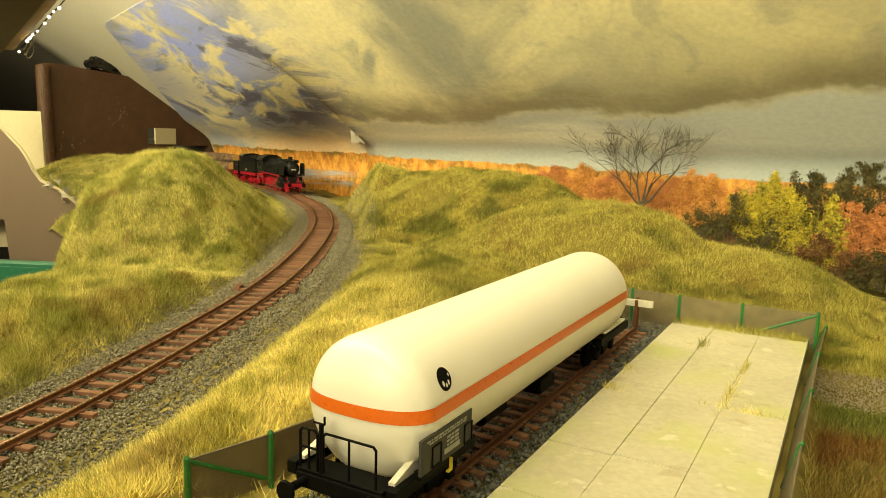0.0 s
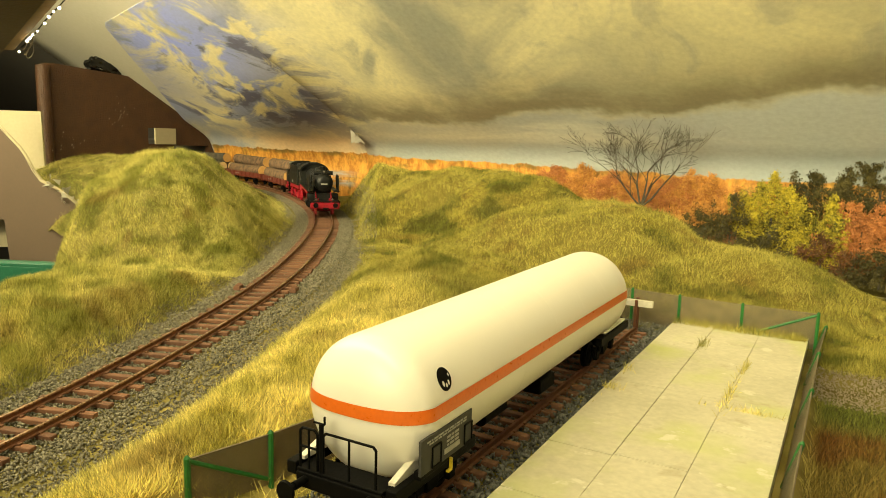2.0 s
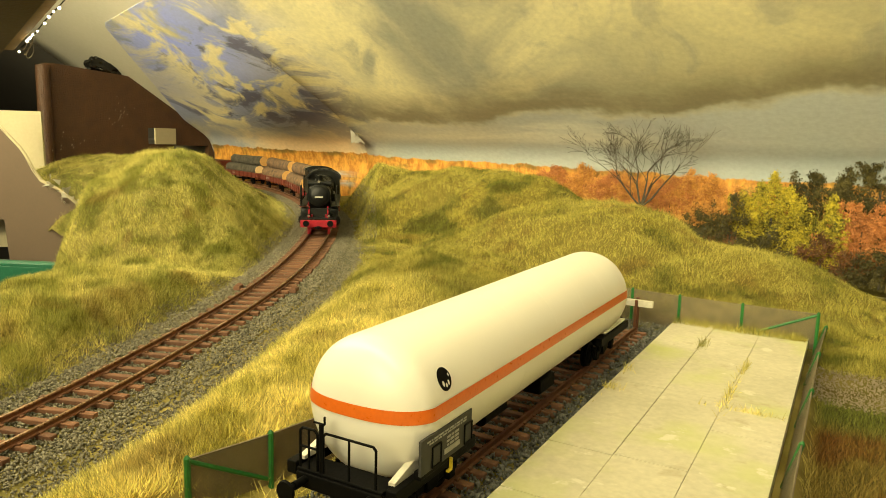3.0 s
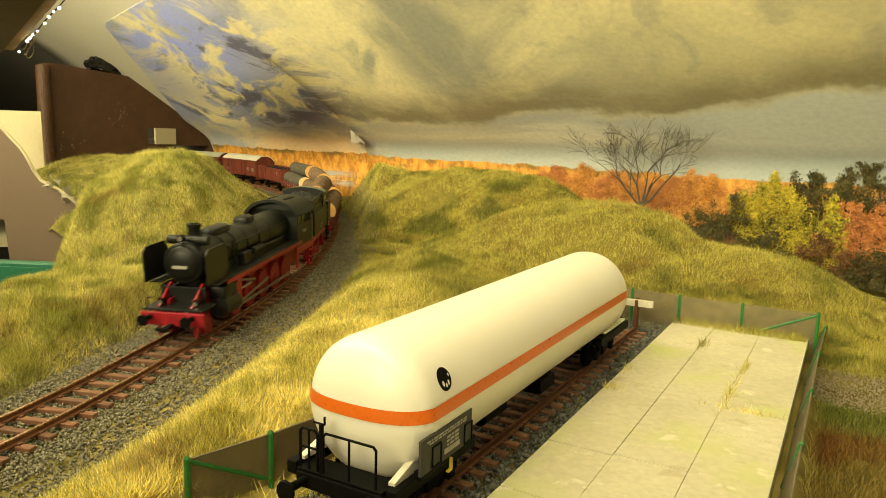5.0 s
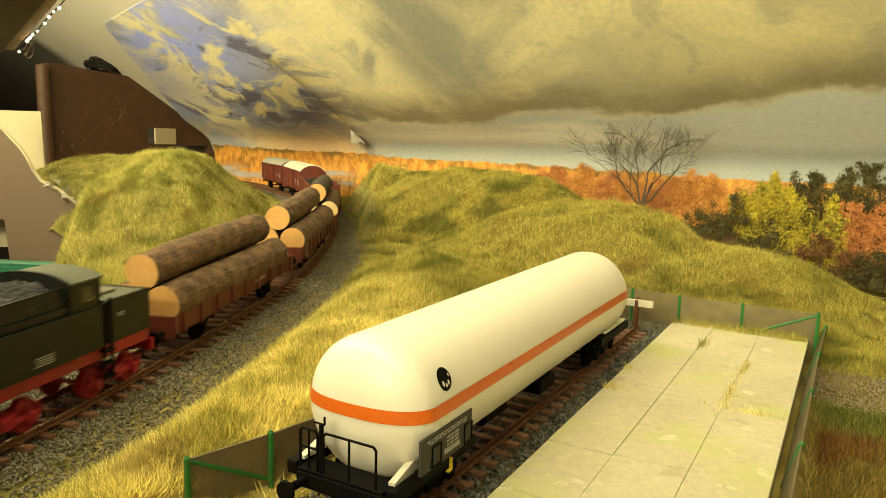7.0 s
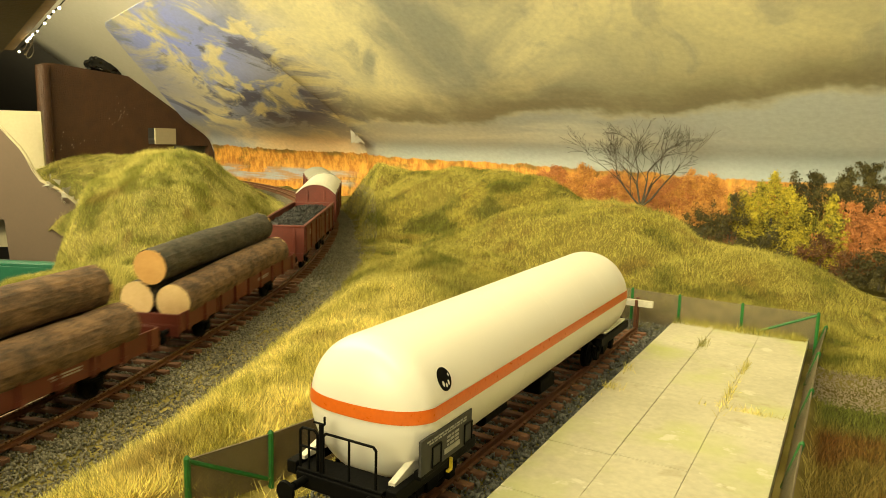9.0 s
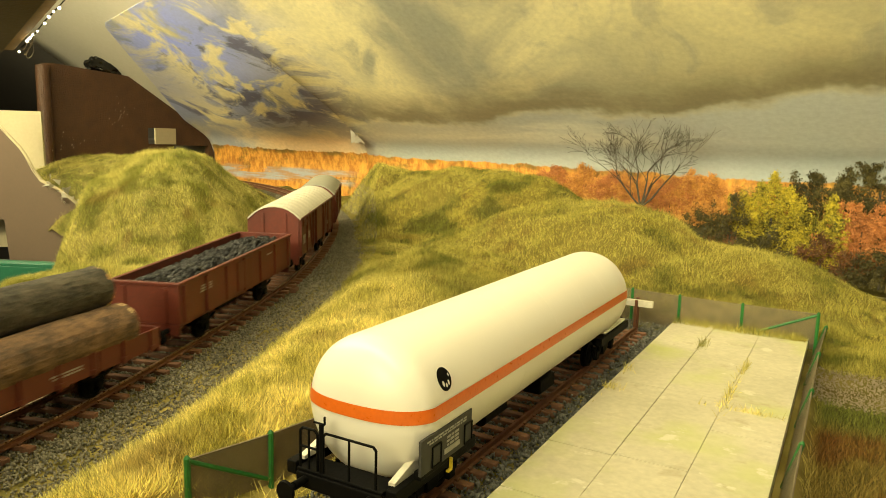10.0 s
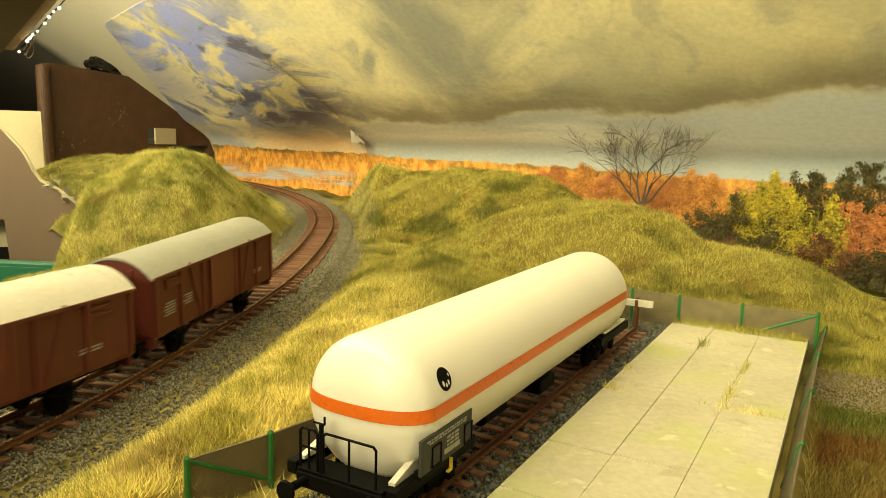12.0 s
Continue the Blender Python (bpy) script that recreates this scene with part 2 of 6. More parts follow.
def track_line():
    p, out = np.array(KNOTS, float), []
    for i in range(len(p) - 1):
        a, b, c, d = p[max(i - 1, 0)], p[i], p[i + 1], p[min(i + 2, len(p) - 1)]
        for u in np.linspace(0, 1, 24, endpoint=False):
            out.append(.5 * ((2 * b) + (-a + c) * u + (2 * a - 5 * b + 4 * c - d) * u * u + (-a + 3 * b - 3 * c + d) * u ** 3))
    q = np.array(out)
    for _ in range(400):
        q[1:-1] = .25 * q[:-2] + .5 * q[1:-1] + .25 * q[2:]
    s = np.r_[0, np.cumsum(np.linalg.norm(np.diff(q[:, :2], axis=0), axis=1))]
    way = np.arange(0, s[-1], .004)
    return way, np.stack([np.interp(way, s, q[:, k]) for k in range(3)], 1)


WAY, LINE = track_line()
TANGENT = np.gradient(LINE[:, :2], axis=0)
TANGENT /= np.linalg.norm(TANGENT, axis=1)[:, None]


def on_track(s):
    return Vector([float(np.interp(s, WAY, LINE[:, k])) for k in range(3)])


def track_pose(s):
    a, b = on_track(s - 0.003), on_track(s + 0.003)
    return Matrix.Translation(on_track(s)) @ (b - a).to_track_quat("X", "Z").to_matrix().to_4x4()


SIDING = -0.1012
BACK_SLOPE, BACK_AT = -0.13, 0.84
KNEE = 0.076
PITCH = 0.61

# ---- terrain ----
X0, X1, Y0, Y1, STEP = -1.16, 0.46, -0.30, 1.02, 0.006


def smooth(a, b, v):
    t = np.clip((v - a) / (b - a), 0, 1)
    return t * t * (3 - 2 * t)


def knoll(x, y, cx, cy, h, s1, s2, deg, power=1.0):
    c, s = math.cos(radians(deg)), math.sin(radians(deg))
    u, v = (x - cx) * c + (y - cy) * s, -(x - cx) * s + (y - cy) * c
    return h * np.exp(-((u / s1) ** 2 + (v / s2) ** 2) ** power)


def wavy(x, y):
    return (np.sin(x * 41 + y * 23) + np.sin(x * 67 - y * 53 + 1.3) + np.sin(y * 97 + x * 31 + 2.1) * 0.7) / 2.7


GX, GY = np.meshgrid(np.arange(X0, X1, STEP), np.arange(Y0, Y1, STEP), indexing="ij")


def to_line(x, y):
    d = np.full(x.shape, 9.0)
    z = np.zeros(x.shape)
    side = np.zeros(x.shape)
    for i in range(0, len(LINE), 3):
        dx, dy = x - LINE[i, 0], y - LINE[i, 1]
        e = np.hypot(dx, dy)
        k = e < d
        d[k], z[k] = e[k], LINE[i, 2]
        side[k] = (TANGENT[i, 0] * dy - TANGENT[i, 1] * dx)[k]
    return d, z, side


DIST, BED, SIDE = to_line(GX, GY)


def heights():
    x, y = GX, GY
    inner = SIDE > 0
    left = np.maximum.reduce([
        knoll(x, y, -0.505, 0.425, 0.080, 0.105, 0.080, 140, 1.8),
        knoll(x, y, -0.455, 0.445, 0.062, 0.095, 0.075, 140, 1.5),
        knoll(x, y, -0.520, 0.390, 0.062, 0.075, 0.070, 140, 1.7),
        knoll(x, y, -0.345, 0.235, 0.022, 0.10, 0.07, 110, 1.3),
        knoll(x, y, -0.80, 0.61, 0.068, 0.15, 0.12, 30, 1.8)])
    right = np.maximum.reduce([
        knoll(x, y, -0.350, 0.670, 0.066, 0.12, 0.095, 25, 1.3),
        knoll(x, y, -0.452, 0.670, 0.058, 0.075, 0.085, 25, 1.8),
        knoll(x, y, -0.290, 0.655, 0.067, 0.092, 0.085, -5, 1.4),
        knoll(x, y, -0.178, 0.548, 0.055, 0.105, 0.08, -8, 1.2),
        knoll(x, y, -0.078, 0.555, 0.029, 0.085, 0.06, -8, 1.2),
        knoll(x, y, -0.215, 0.36, 0.020, 0.16, 0.06, 105, 1.5),
        knoll(x, y, -0.17, 0.17, 0.012, 0.16, 0.035, 100, 1.5)])
    hill = np.where(inner, left, right)
    base = np.full(x.shape, -0.0065)
    base = base - 0.006 * smooth(-0.012, 0.0, x) * smooth(0.40, 0.30, y)
    base = base - 0.034 * smooth(0.57, 0.70, y) * smooth(-0.24, -0.06, x)
    base = base - 0.014 * smooth(-0.04, 0.05, x) * smooth(0.42, 0.50, y)
    base = base + np.where(inner, 0, smooth(0.2, 0.03, DIST) * np.clip(BED, 0, 1))
    # the yard lies level
    yard = smooth(-0.150, -0.130, x) * smooth(0.440, 0.392, y)
    z = base + hill * (1 - yard) + (0.0042 * wavy(x, y) + 0.0028 * wavy(x * 3.1 + 2, y * 2.7) + 0.0016 * wavy(x * 6.3 - y * 2, y * 5.9 + x * 3)) * smooth(0.03, 0.07, DIST) * (1 - yard)
    cut = BED - 0.0065 + np.clip(DIST - np.where(inner, 0.031, 0.043 - 0.009 * smooth(0.42, 0.54, y)), 0, 9) * np.where(inner, 1.0, 0.62 + 1.4 * smooth(0.42, 0.54, y))
    z = np.minimum(z, cut)
    k = smooth(0.034, 0.026, DIST)
    z = z * (1 - k) + (BED - 0.0052) * k
    # the inner edge of the board
    rim = -0.213 - 0.95 * y
    edge = np.maximum(smooth(rim - 0.035, rim + 0.03, x), smooth(0.44, 0.50, y))
    return np.where(inner & (DIST > 0.03), z - 0.06 * (1 - edge), z)


GZ = heights()


def ground_z(x, y):
    u, v = (np.asarray(x) - X0) / STEP, (np.asarray(y) - Y0) / STEP
    i, j = np.clip(u.astype(int), 0, GX.shape[0] - 2), np.clip(v.astype(int), 0, GX.shape[1] - 2)
    f, g = u - i, v - j
    return (GZ[i, j] * (1 - f) * (1 - g) + GZ[i + 1, j] * f * (1 - g) + GZ[i, j + 1] * (1 - f) * g + GZ[i + 1, j + 1] * f * g)


def dist_at(x, y):
    u, v = (np.asarray(x) - X0) / STEP, (np.asarray(y) - Y0) / STEP
    i, j = np.clip(u.astype(int), 0, GX.shape[0] - 2), np.clip(v.astype(int), 0, GX.shape[1] - 2)
    f, g = u - i, v - j
    return (DIST[i, j] * (1 - f) * (1 - g) + DIST[i + 1, j] * f * (1 - g) + DIST[i, j + 1] * (1 - f) * g + DIST[i + 1, j + 1] * f * g)


def side_at(x, y):
    i = np.clip(((np.asarray(x) - X0) / STEP).astype(int), 0, GX.shape[0] - 1)
    j = np.clip(((np.asarray(y) - Y0) / STEP).astype(int), 0, GX.shape[1] - 1)
    return SIDE[i, j] > 0


def terrain():
    n, m = GX.shape
    co = np.stack([GX, GY, GZ], 2).reshape(-1, 3)
    i, j = np.meshgrid(np.arange(n - 1), np.arange(m - 1), indexing="ij")
    a = (i * m + j).ravel()
    quads = np.stack([a, a + m, a + m + 1, a + 1], 1)
    c = co[quads].mean(1)
    keep = c[:, 1] < BACK_AT + BACK_SLOPE * c[:, 0] - 0.004
    keep &= ~((c[:, 0] < -0.213 - 0.95 * c[:, 1] - 0.045) & (c[:, 1] < 0.475))
    ob = bulk("ground", co, quads[keep], TURF)
    ob.data.polygons.foreach_set("use_smooth", [True] * len(ob.data.polygons))
    tagged(ob, "modelled hilly ground of a model railway under static grass", "ground", kind="structure")


terrain()


def blades(name, x, y, length, spread, width, material, label):
    n = len(x)
    z = np.where((x > -0.0765) & (x < -0.0115) & (y > 0.02) & (y < 0.391), 0.0016, ground_z(x, y))
    gx = (ground_z(x + 0.004, y) - z) / 0.004
    gy = (ground_z(x, y + 0.004) - z) / 0.004
    rng = np.random.default_rng(5)
    # tufts lean together, and down the slope
    lean = np.stack([wavy(x * 5.3, y * 5.1) * 0.26 - gx * 0.1, wavy(y * 5.7, x * 4.9) * 0.26 - gy * 0.1], 1) + rng.normal(0, spread, (n, 2))
    d = np.c_[lean, np.ones(n)]
    d /= np.linalg.norm(d, axis=1)[:, None]
    ln = (length * rng.uniform(0.55, 1.3, n))[:, None]
    a = rng.uniform(0, 2 * np.pi, n)
    w = np.stack([np.cos(a), np.sin(a), np.zeros(n)], 1) * width / 2
    root = np.stack([x, y, z - 0.0004], 1)
    tip = root + d * ln
    co = np.stack([root - w, root + w, tip], 1).reshape(-1, 3)
    tri = np.arange(3 * n).reshape(-1, 3)
    return tagged(bulk(name, co, tri, material), label, "grass", kind="stuff")


def scatter_grass():
    rng = np.random.default_rng(11)
    # thicker near the eye
    pts = []
    for x0, x1, y0, y1, count in ((-0.66, -0.40, 0.20, 0.40, 200000), (-0.40, -0.11, 0.04, 0.40, 640000), (-0.66, 0.10, 0.36, 0.78, 700000), (-0.02, 0.10, 0.16, 0.40, 90000), (-1.0, -0.60, 0.45, 0.76, 170000)):
        pts.append(np.c_[rng.uniform(x0, x1, count), rng.uniform(y0, y1, count)])
    p = np.concatenate(pts)
    x, y = p[:, 0], p[:, 1]
    d = dist_at(x, y) + rng.normal(0, 0.0022, len(x)) + 0.003 * wavy(x * 3, y * 3)
    inner = side_at(x, y)
    keep = d > np.where(inner, 0.0335, 0.0445 - 0.008 * smooth(0.42, 0.54, y))
    keep &= ~((x > -0.127 + 0.002 * rng.normal(0, 1, len(x))) & (x < -0.012) & (y < 0.383))
    fence_x = np.interp(y, (0.05, 0.121, 0.145, 0.19, 0.245), (-0.152, -0.1445, -0.139, -0.131, -0.127))
    keep &= ~((x > fence_x) & (x < -0.08) & (y < 0.25) & (rng.uniform(0, 1, len(x)) > 0.10))
    keep &= ~((x > -0.012) & (y > 0.330) & (y < 0.372 + 0.002 * rng.normal(0, 1, len(x))))
    keep &= ~((x > -0.0125) & (x < -0.004) & (y < 0.40))
    keep &= y < BACK_AT + BACK_SLOPE * x - 0.01
    keep &= ~((x < -0.213 - 0.95 * y - 0.04) & (y < 0.475))
    x, y = x[keep], y[keep]
    ln = 0.0046 + 0.0012 * wavy(x * 1.7, y * 1.3) + 0.0004 * smooth(0.35, 0.2, y)
    blades("grass", x, y, ln, 0.60, 0.00029, GRASS, "olive and straw coloured static grass on the hills")
    # stray tufts on the yard
    tx, ty = [], []
    for cx, cy, sx, sy, n in ((-0.1, 0.385, .01, .005, 300), (-0.083, 0.262, 0.003, 0.008, 260), (-0.078, 0.29, 0.003, 0.004, 120), (-0.0545, 0.3504, .0012, .006, 90), (-0.0325, 0.322, .0008, .006, 90), (-0.0332, 0.2825, .0008, .012, 140), (-0.0235, 0.2665, .006, .0009, 120), (-0.0742, 0.2655, .0025, .002, 90)):
        tx.append(rng.normal(cx, sx, n))
        ty.append(rng.normal(cy, sy, n))
    blades("weeds", np.concatenate(tx), np.concatenate(ty), 0.0034, 0.6, 0.0003, GRASS, "dry weeds growing between ballast and slabs")


scatter_grass()


def pebbles(name, x, y, z, size, material, label, category):
    """Many small broken stones in one mesh."""
    rng = np.random.default_rng(3)
    n = len(x)
    shape = np.array([(1, 0, 0), (-1, 0, 0), (0, 1, 0), (0, -1, 0), (0, 0, 1), (0, 0, -1)], float)
    tri = np.array([(0, 2, 4), (2, 1, 4), (1, 3, 4), (3, 0, 4), (2, 0, 5), (1, 2, 5), (3, 1, 5), (0, 3, 5)])
    v = shape[None] * rng.uniform(0.55, 1.3, (n, 6, 1)) + rng.normal(0, 0.25, (n, 6, 3))
    a, b = rng.uniform(0, 6.28, n), rng.uniform(-0.8, 0.8, n)
    ca, sa, cb, sb = np.cos(a), np.sin(a), np.cos(b), np.sin(b)
    rot = np.stack([np.stack([ca, -sa * cb, sa * sb], 1), np.stack([sa, ca * cb, -ca * sb], 1), np.stack([0 * ca, sb, cb], 1)], 1)
    v = np.einsum("nij,nkj->nki", rot, v) * (size * rng.uniform(0.6, 1.25, n))[:, None, None]
    co = (v + np.stack([x, y, z], 1)[:, None]).reshape(-1, 3)
    faces = (np.arange(n)[:, None, None] * 6 + tri[None]).reshape(-1, 3)
    return tagged(bulk(name, co, faces, material), label, category, kind="stuff")


def lay_ballast():
    rng = np.random.default_rng(8)
    n = 125000
    s = 0.86 + 1.09 * rng.uniform(0, 1, n) ** 1.15
    off = rng.uniform(-0.051, 0.038, n)
    i = np.clip((s / 0.004).astype(int), 0, len(WAY) - 1)
    x = LINE[i, 0] - TANGENT[i, 1] * off + TANGENT[i, 0] * (s - WAY[i])
    y = LINE[i, 1] + TANGENT[i, 0] * off + TANGENT[i, 1] * (s - WAY[i])
    z = np.where(np.abs(off) < 0.028, LINE[i, 2] - 0.0043, ground_z(x, y) + 0.0003) + rng.normal(0, 0.0003, n)
    pebbles("ballast", x, y, z, 0.00060, STONE, "grey crushed stone ballast along the main track", "ballast")
    n = 15000
    x, y = SIDING + rng.uniform(-0.022, 0.025, n), rng.uniform(0.08, 0.40, n)
    pebbles("ballast", x, y, -0.0040 + rng.normal(0, 0.0005, n), 0.00075, STONE_DARK, "dark stone ballast under the siding", "ballast")
    n = 9000
    x, y = rng.uniform(-0.010, 0.16, n), rng.uniform(0.330, 0.374, n)
    pebbles("path_gravel", x, y, ground_z(x, y) + 0.0003, 0.0004, GRAVEL, "pale gravel on a narrow footpath", "gravel")


lay_ballast()


def swept(bm, pts, rights, prof):
    """Sweeps a closed profile (across, up) along points."""
    rings = [[bm.verts.new((p[0] + r[0] * a, p[1] + r[1] * a, p[2] + b)) for a, b in prof] for p, r in zip(pts, rights)]
    k = len(prof)
    for p, q in zip(rings, rings[1:]):
        for i in range(k):
            bm.faces.new((p[i], p[(i + 1) % k], q[(i + 1) % k], q[i]))
    bm.faces.new(rings[0])
    bm.faces.new(list(reversed(rings[-1])))
    return bm


FOOT = [(-0.0011, -0.0024), (0.0011, -0.0024), (0.0011, -0.0021), (0.0003, -0.0018), (0.0003, -0.0008), (0.0005, -0.0006), (-0.0005, -0.0006), (-0.0003, -0.0008), (-0.0003, -0.0018), (-0.0011, -0.0021)]
TOP = [(-0.0005, -0.0006), (0.0005, -0.0006), (0.0005, -0.0001), (0.0004, 0.0), (-0.0004, 0.0), (-0.0005, -0.0001)]


def sleeper_mesh():
    bm = box(B(), (0, 0, 0), (0.0030, 0.0300, 0.0018), 0.0003)
    for s in (-1, 1):
        for e in (-1, 1):
            box(bm, (0, s * 0.00825 + e * 0.0017, 0.0011), (0.0016, 0.0010, 0.0009))
    me = bpy.data.meshes.new("sleeper")
    bm.to_mesh(me)
    bm.free()
    me.materials.append(SLEEPER)
    return me


SLEEPER_MESH = sleeper_mesh()


def lay_track():
    main = thing("railway_track", "rusty brown main track curving over ballast", "railway track")
    tagged(main, kind="structure")
    i = [k for k in range(len(WAY)) if 0.6 < WAY[k] < 2.6][::2]
    for sgn in (-1, 1):
        rights = [Vector((TANGENT[k, 1], -TANGENT[k, 0])) for k in i]
        pts = [(LINE[k, 0] + TANGENT[k, 1] * sgn * 0.0087, LINE[k, 1] - TANGENT[k, 0] * sgn * 0.0087, LINE[k, 2]) for k in i]
        rail = part("rail", swept(B(), pts, rights, FOOT), RUST, main)
        part("rail_head", swept(B(), pts, rights, TOP), HEAD, rail, "worn brown running surface")
    s, rng = 0.70, random.Random(4)
    while s < 2.15:
        m = track_pose(s)
        share("sleeper", SLEEPER_MESH, main, m @ pose(0, rng.uniform(-0.0004, 0.0004), -0.0033 + rng.uniform(-0.0002, 0.0001), 0, 0, rng.uniform(-1.5, 1.5)))
        s += 0.0092 if s < 1.232 else 0.0078
    for off in (-0.0175, 0.0175):
        share("joint_block", SLEEPER_MESH, main, track_pose(1.236) @ pose(0, off, -0.0022, 0, 0, 90) @ Matrix.Diagonal((1.3, 0.22, 1.4, 1)))
    side = thing("siding_track", "rusty siding track in dark ballast ending at a buffer stop", "railway track")
    tagged(side, kind="structure")
    ys = [0.02, 0.371]
    for sgn in (-1, 1):
        pts = [(SIDING + sgn * 0.0087, y, 0.0) for y in ys]
        rail = part("rail", swept(B(), pts, [Vector((1, 0))] * 2, FOOT), RUST, side)
        part("rail_head", swept(B(), pts, [Vector((1, 0))] * 2, TOP), RUST, rail)
    y = 0.05
    while y < 0.37:
        share("sleeper", SLEEPER_MESH, side, pose(SIDING, y, -0.0033, 0, 0, 90 + rng.uniform(-1.5, 1.5)))
        y += 0.0082


lay_track()


def buffer_stop():
    ob = thing("buffer_stop", "white wooden beam buffer stop on rusty rail posts", "buffer stop", pose(SIDING, 0.372, 0))
    part("beam", box(B(), (0.0015, 0, 0.0125), (0.031, 0.0022, 0.0034), 0.0002), WHITE, ob, "chipped white painted beam")
    for s in (-1, 1):
        part("post", box(B(), (s * 0.0087, 0.0018, 0.0045), (0.0016, 0.0013, 0.0215), 0.0002), RUST, ob)
    part("post", box(B(), (0.0087, -0.0016, 0.0040), (0.0016, 0.0010, 0.0205), 0.0002), RUST, ob)


buffer_stop()


# ---- concrete yard ----
def yard():
    ob = thing("concrete_yard", "pale concrete slab yard with mossy joints and weeds", "concrete slabs")
    tagged(ob, kind="structure")
    xs = [-0.0765, -0.0555, -0.0335, -0.0115]
    ys = [(0.02, 0.08, 0.137, 0.170, 0.206, 0.276, 0.3915), (0.02, 0.08, 0.137, 0.172, 0.207, 0.276, 0.3915), (0.02, 0.08, 0.14, 0.188, 0.243, 0.272, 0.3915)]
    rng = random.Random(2)
    for c in range(3):
        for y0, y1 in zip(ys[c], ys[c][1:]):
            g = 0.00016
            bm = box(B(), ((xs[c] + xs[c + 1]) / 2, (y0 + y1) / 2, -0.0008 + rng.uniform(-0.00012, 0.00012)), (xs[c + 1] - xs[c] - g, y1 - y0 - g * 2.0, 0.0046), 0.00016)
            part("slab", bm, CONCRETE, ob)
    part("joint_filling", box(B(), (-0.044, 0.2055, -0.0022), (0.0645, 0.3705, 0.006)), EARTH, ob)


yard()


def mesh_panel(parent, a, b, h, pitch=0.0013, r=0.00019, lean=(0, 0, 0)):
    """Diamond wire netting between two posts."""
    a, b = Vector(a), Vector(b)
    w = (b - a).length
    e = (b - a).normalized()
    up = (Z + Vector(lean)).normalized()
    bm = B()
    n = e.cross(up) * r

    def strip(p, q):
        d = (q - p).normalized().cross(e.cross(up)) * r
        c = [p - d, p + d, q + d, q - d]
        f = [bm.verts.new(v + n) for v in c] + [bm.verts.new(v - n) for v in c]
        bm.faces.new(f[:4])
        bm.faces.new(f[4:])

    k = -h
    while k < w:
        for flip in (0, 1):
            u0, u1 = max(k, 0), min(k + h, w)
            if u1 > u0:
                p = a + e * u0 + up * ((u0 - k) if not flip else h - (u0 - k))
                q = a + e * u1 + up * ((u1 - k) if not flip else h - (u1 - k))
                strip(p, q)
        k += pitch
    rod(bm, a + up * h, b + up * h, r * 1.6, seg=5)
    me = part("netting", bm, WIRE, parent)
    return me


def fence(label, posts, h, braces=(), lean=(0, 0, 0), pitch=0.0013):
    ob = thing("mesh_fence", label, "fence", group="fences round the yard")
    up = (Z + Vector(lean)).normalized()
    for p in posts:
        p = Vector(p)
        part("post", rod(rod(B(), p - Z * 0.003, p + up * (h + 0.0004), 0.0009, seg=8), p + up * (h + 0.0004), p + up * (h + 0.0012), 0.0009, 0.0003, seg=8), GREEN, ob, smooth=True)
    for p, q in zip(posts, posts[1:]):
        mesh_panel(ob, p, q, h, pitch, lean=lean)
    for i, j in braces:
        part("brace", rod(B(), Vector(posts[i]) + up * h * 0.98, Vector(posts[j]) + up * h * 0.08, 0.0007, seg=8), GREEN, ob, smooth=True)
    return ob


FZ = -0.0040
fence("fine wire mesh fence on green posts behind the yard", [(-0.124, 0.402, FZ), (-0.102, 0.3985, FZ), (-0.0755, 0.3955, FZ), (-0.0435, 0.394, FZ), (-0.0085, 0.394, FZ)], 0.0180, [(4, 3)])
fence("leaning brown mesh fence on green posts beside the yard", [(-0.0085, 0.394, FZ), (-0.0095, 0.340, FZ), (-0.0095, 0.285, FZ), (-0.0095, 0.230, FZ), (-0.0095, 0.175, FZ), (-0.0095, 0.12, FZ)], 0.0125, lean=(0.32, 0, 0))
fence("fine wire mesh fence on green posts beside the siding", [(-0.1435, 0.121, FZ), (-0.137, 0.145, FZ), (-0.129, 0.19, FZ), (-0.126, 0.245, FZ), (-0.124, 0.30, FZ), (-0.124, 0.35, FZ), (-0.124, 0.402, FZ)], 0.0150, [(0, 1)], pitch=0.0011)

# ---- rolling stock ----
# every vehicle points along +x, its rails' top at z = 0


def wheel_mesh(bm, x, r, spokes=0, t=0.0022):
    for s in (-1, 1):
        y = s * 0.0083
        if not spokes:
            lathe(bm, [(-t / 2, r * 1.07), (-t / 2 + 0.0005, r * 1.07), (-t / 2 + 0.0006, r), (t / 2, r * 0.98), (t / 2, r * 0.8), (t / 2 - 0.0006, r * 0.75), (t / 2, r * 0.25)], (0, s, 0), (x, y, r), 24)
        else:
            lathe(bm, [(-t / 2, r * 0.86), (-t / 2, r * 1.05), (-t / 2 + 0.0005, r), (t / 2, r * 0.98), (t / 2, r * 0.86)], (0, s, 0), (x, y, r), 28)
            lathe(bm, [(-t / 2, r * 0.2), (t / 2 + 0.0003, r * 0.2)], (0, s, 0), (x, y, r), 12)
            for k in range(spokes):
                a = 2 * math.pi * k / spokes
                rod(bm, (x + r * 0.15 * math.cos(a), y, r + r * 0.15 * math.sin(a)), (x + r * 0.9 * math.cos(a), y, r + r * 0.9 * math.sin(a)), 0.0004, seg=5)
            box(bm, (x, y, r * 1.55), (r * 0.9, t * 0.8, r * 0.32), 0.0003)
    rod(bm, (x, -0.008, r), (x, 0.008, r), 0.0009, seg=8)
    return bm


SPINNING = []


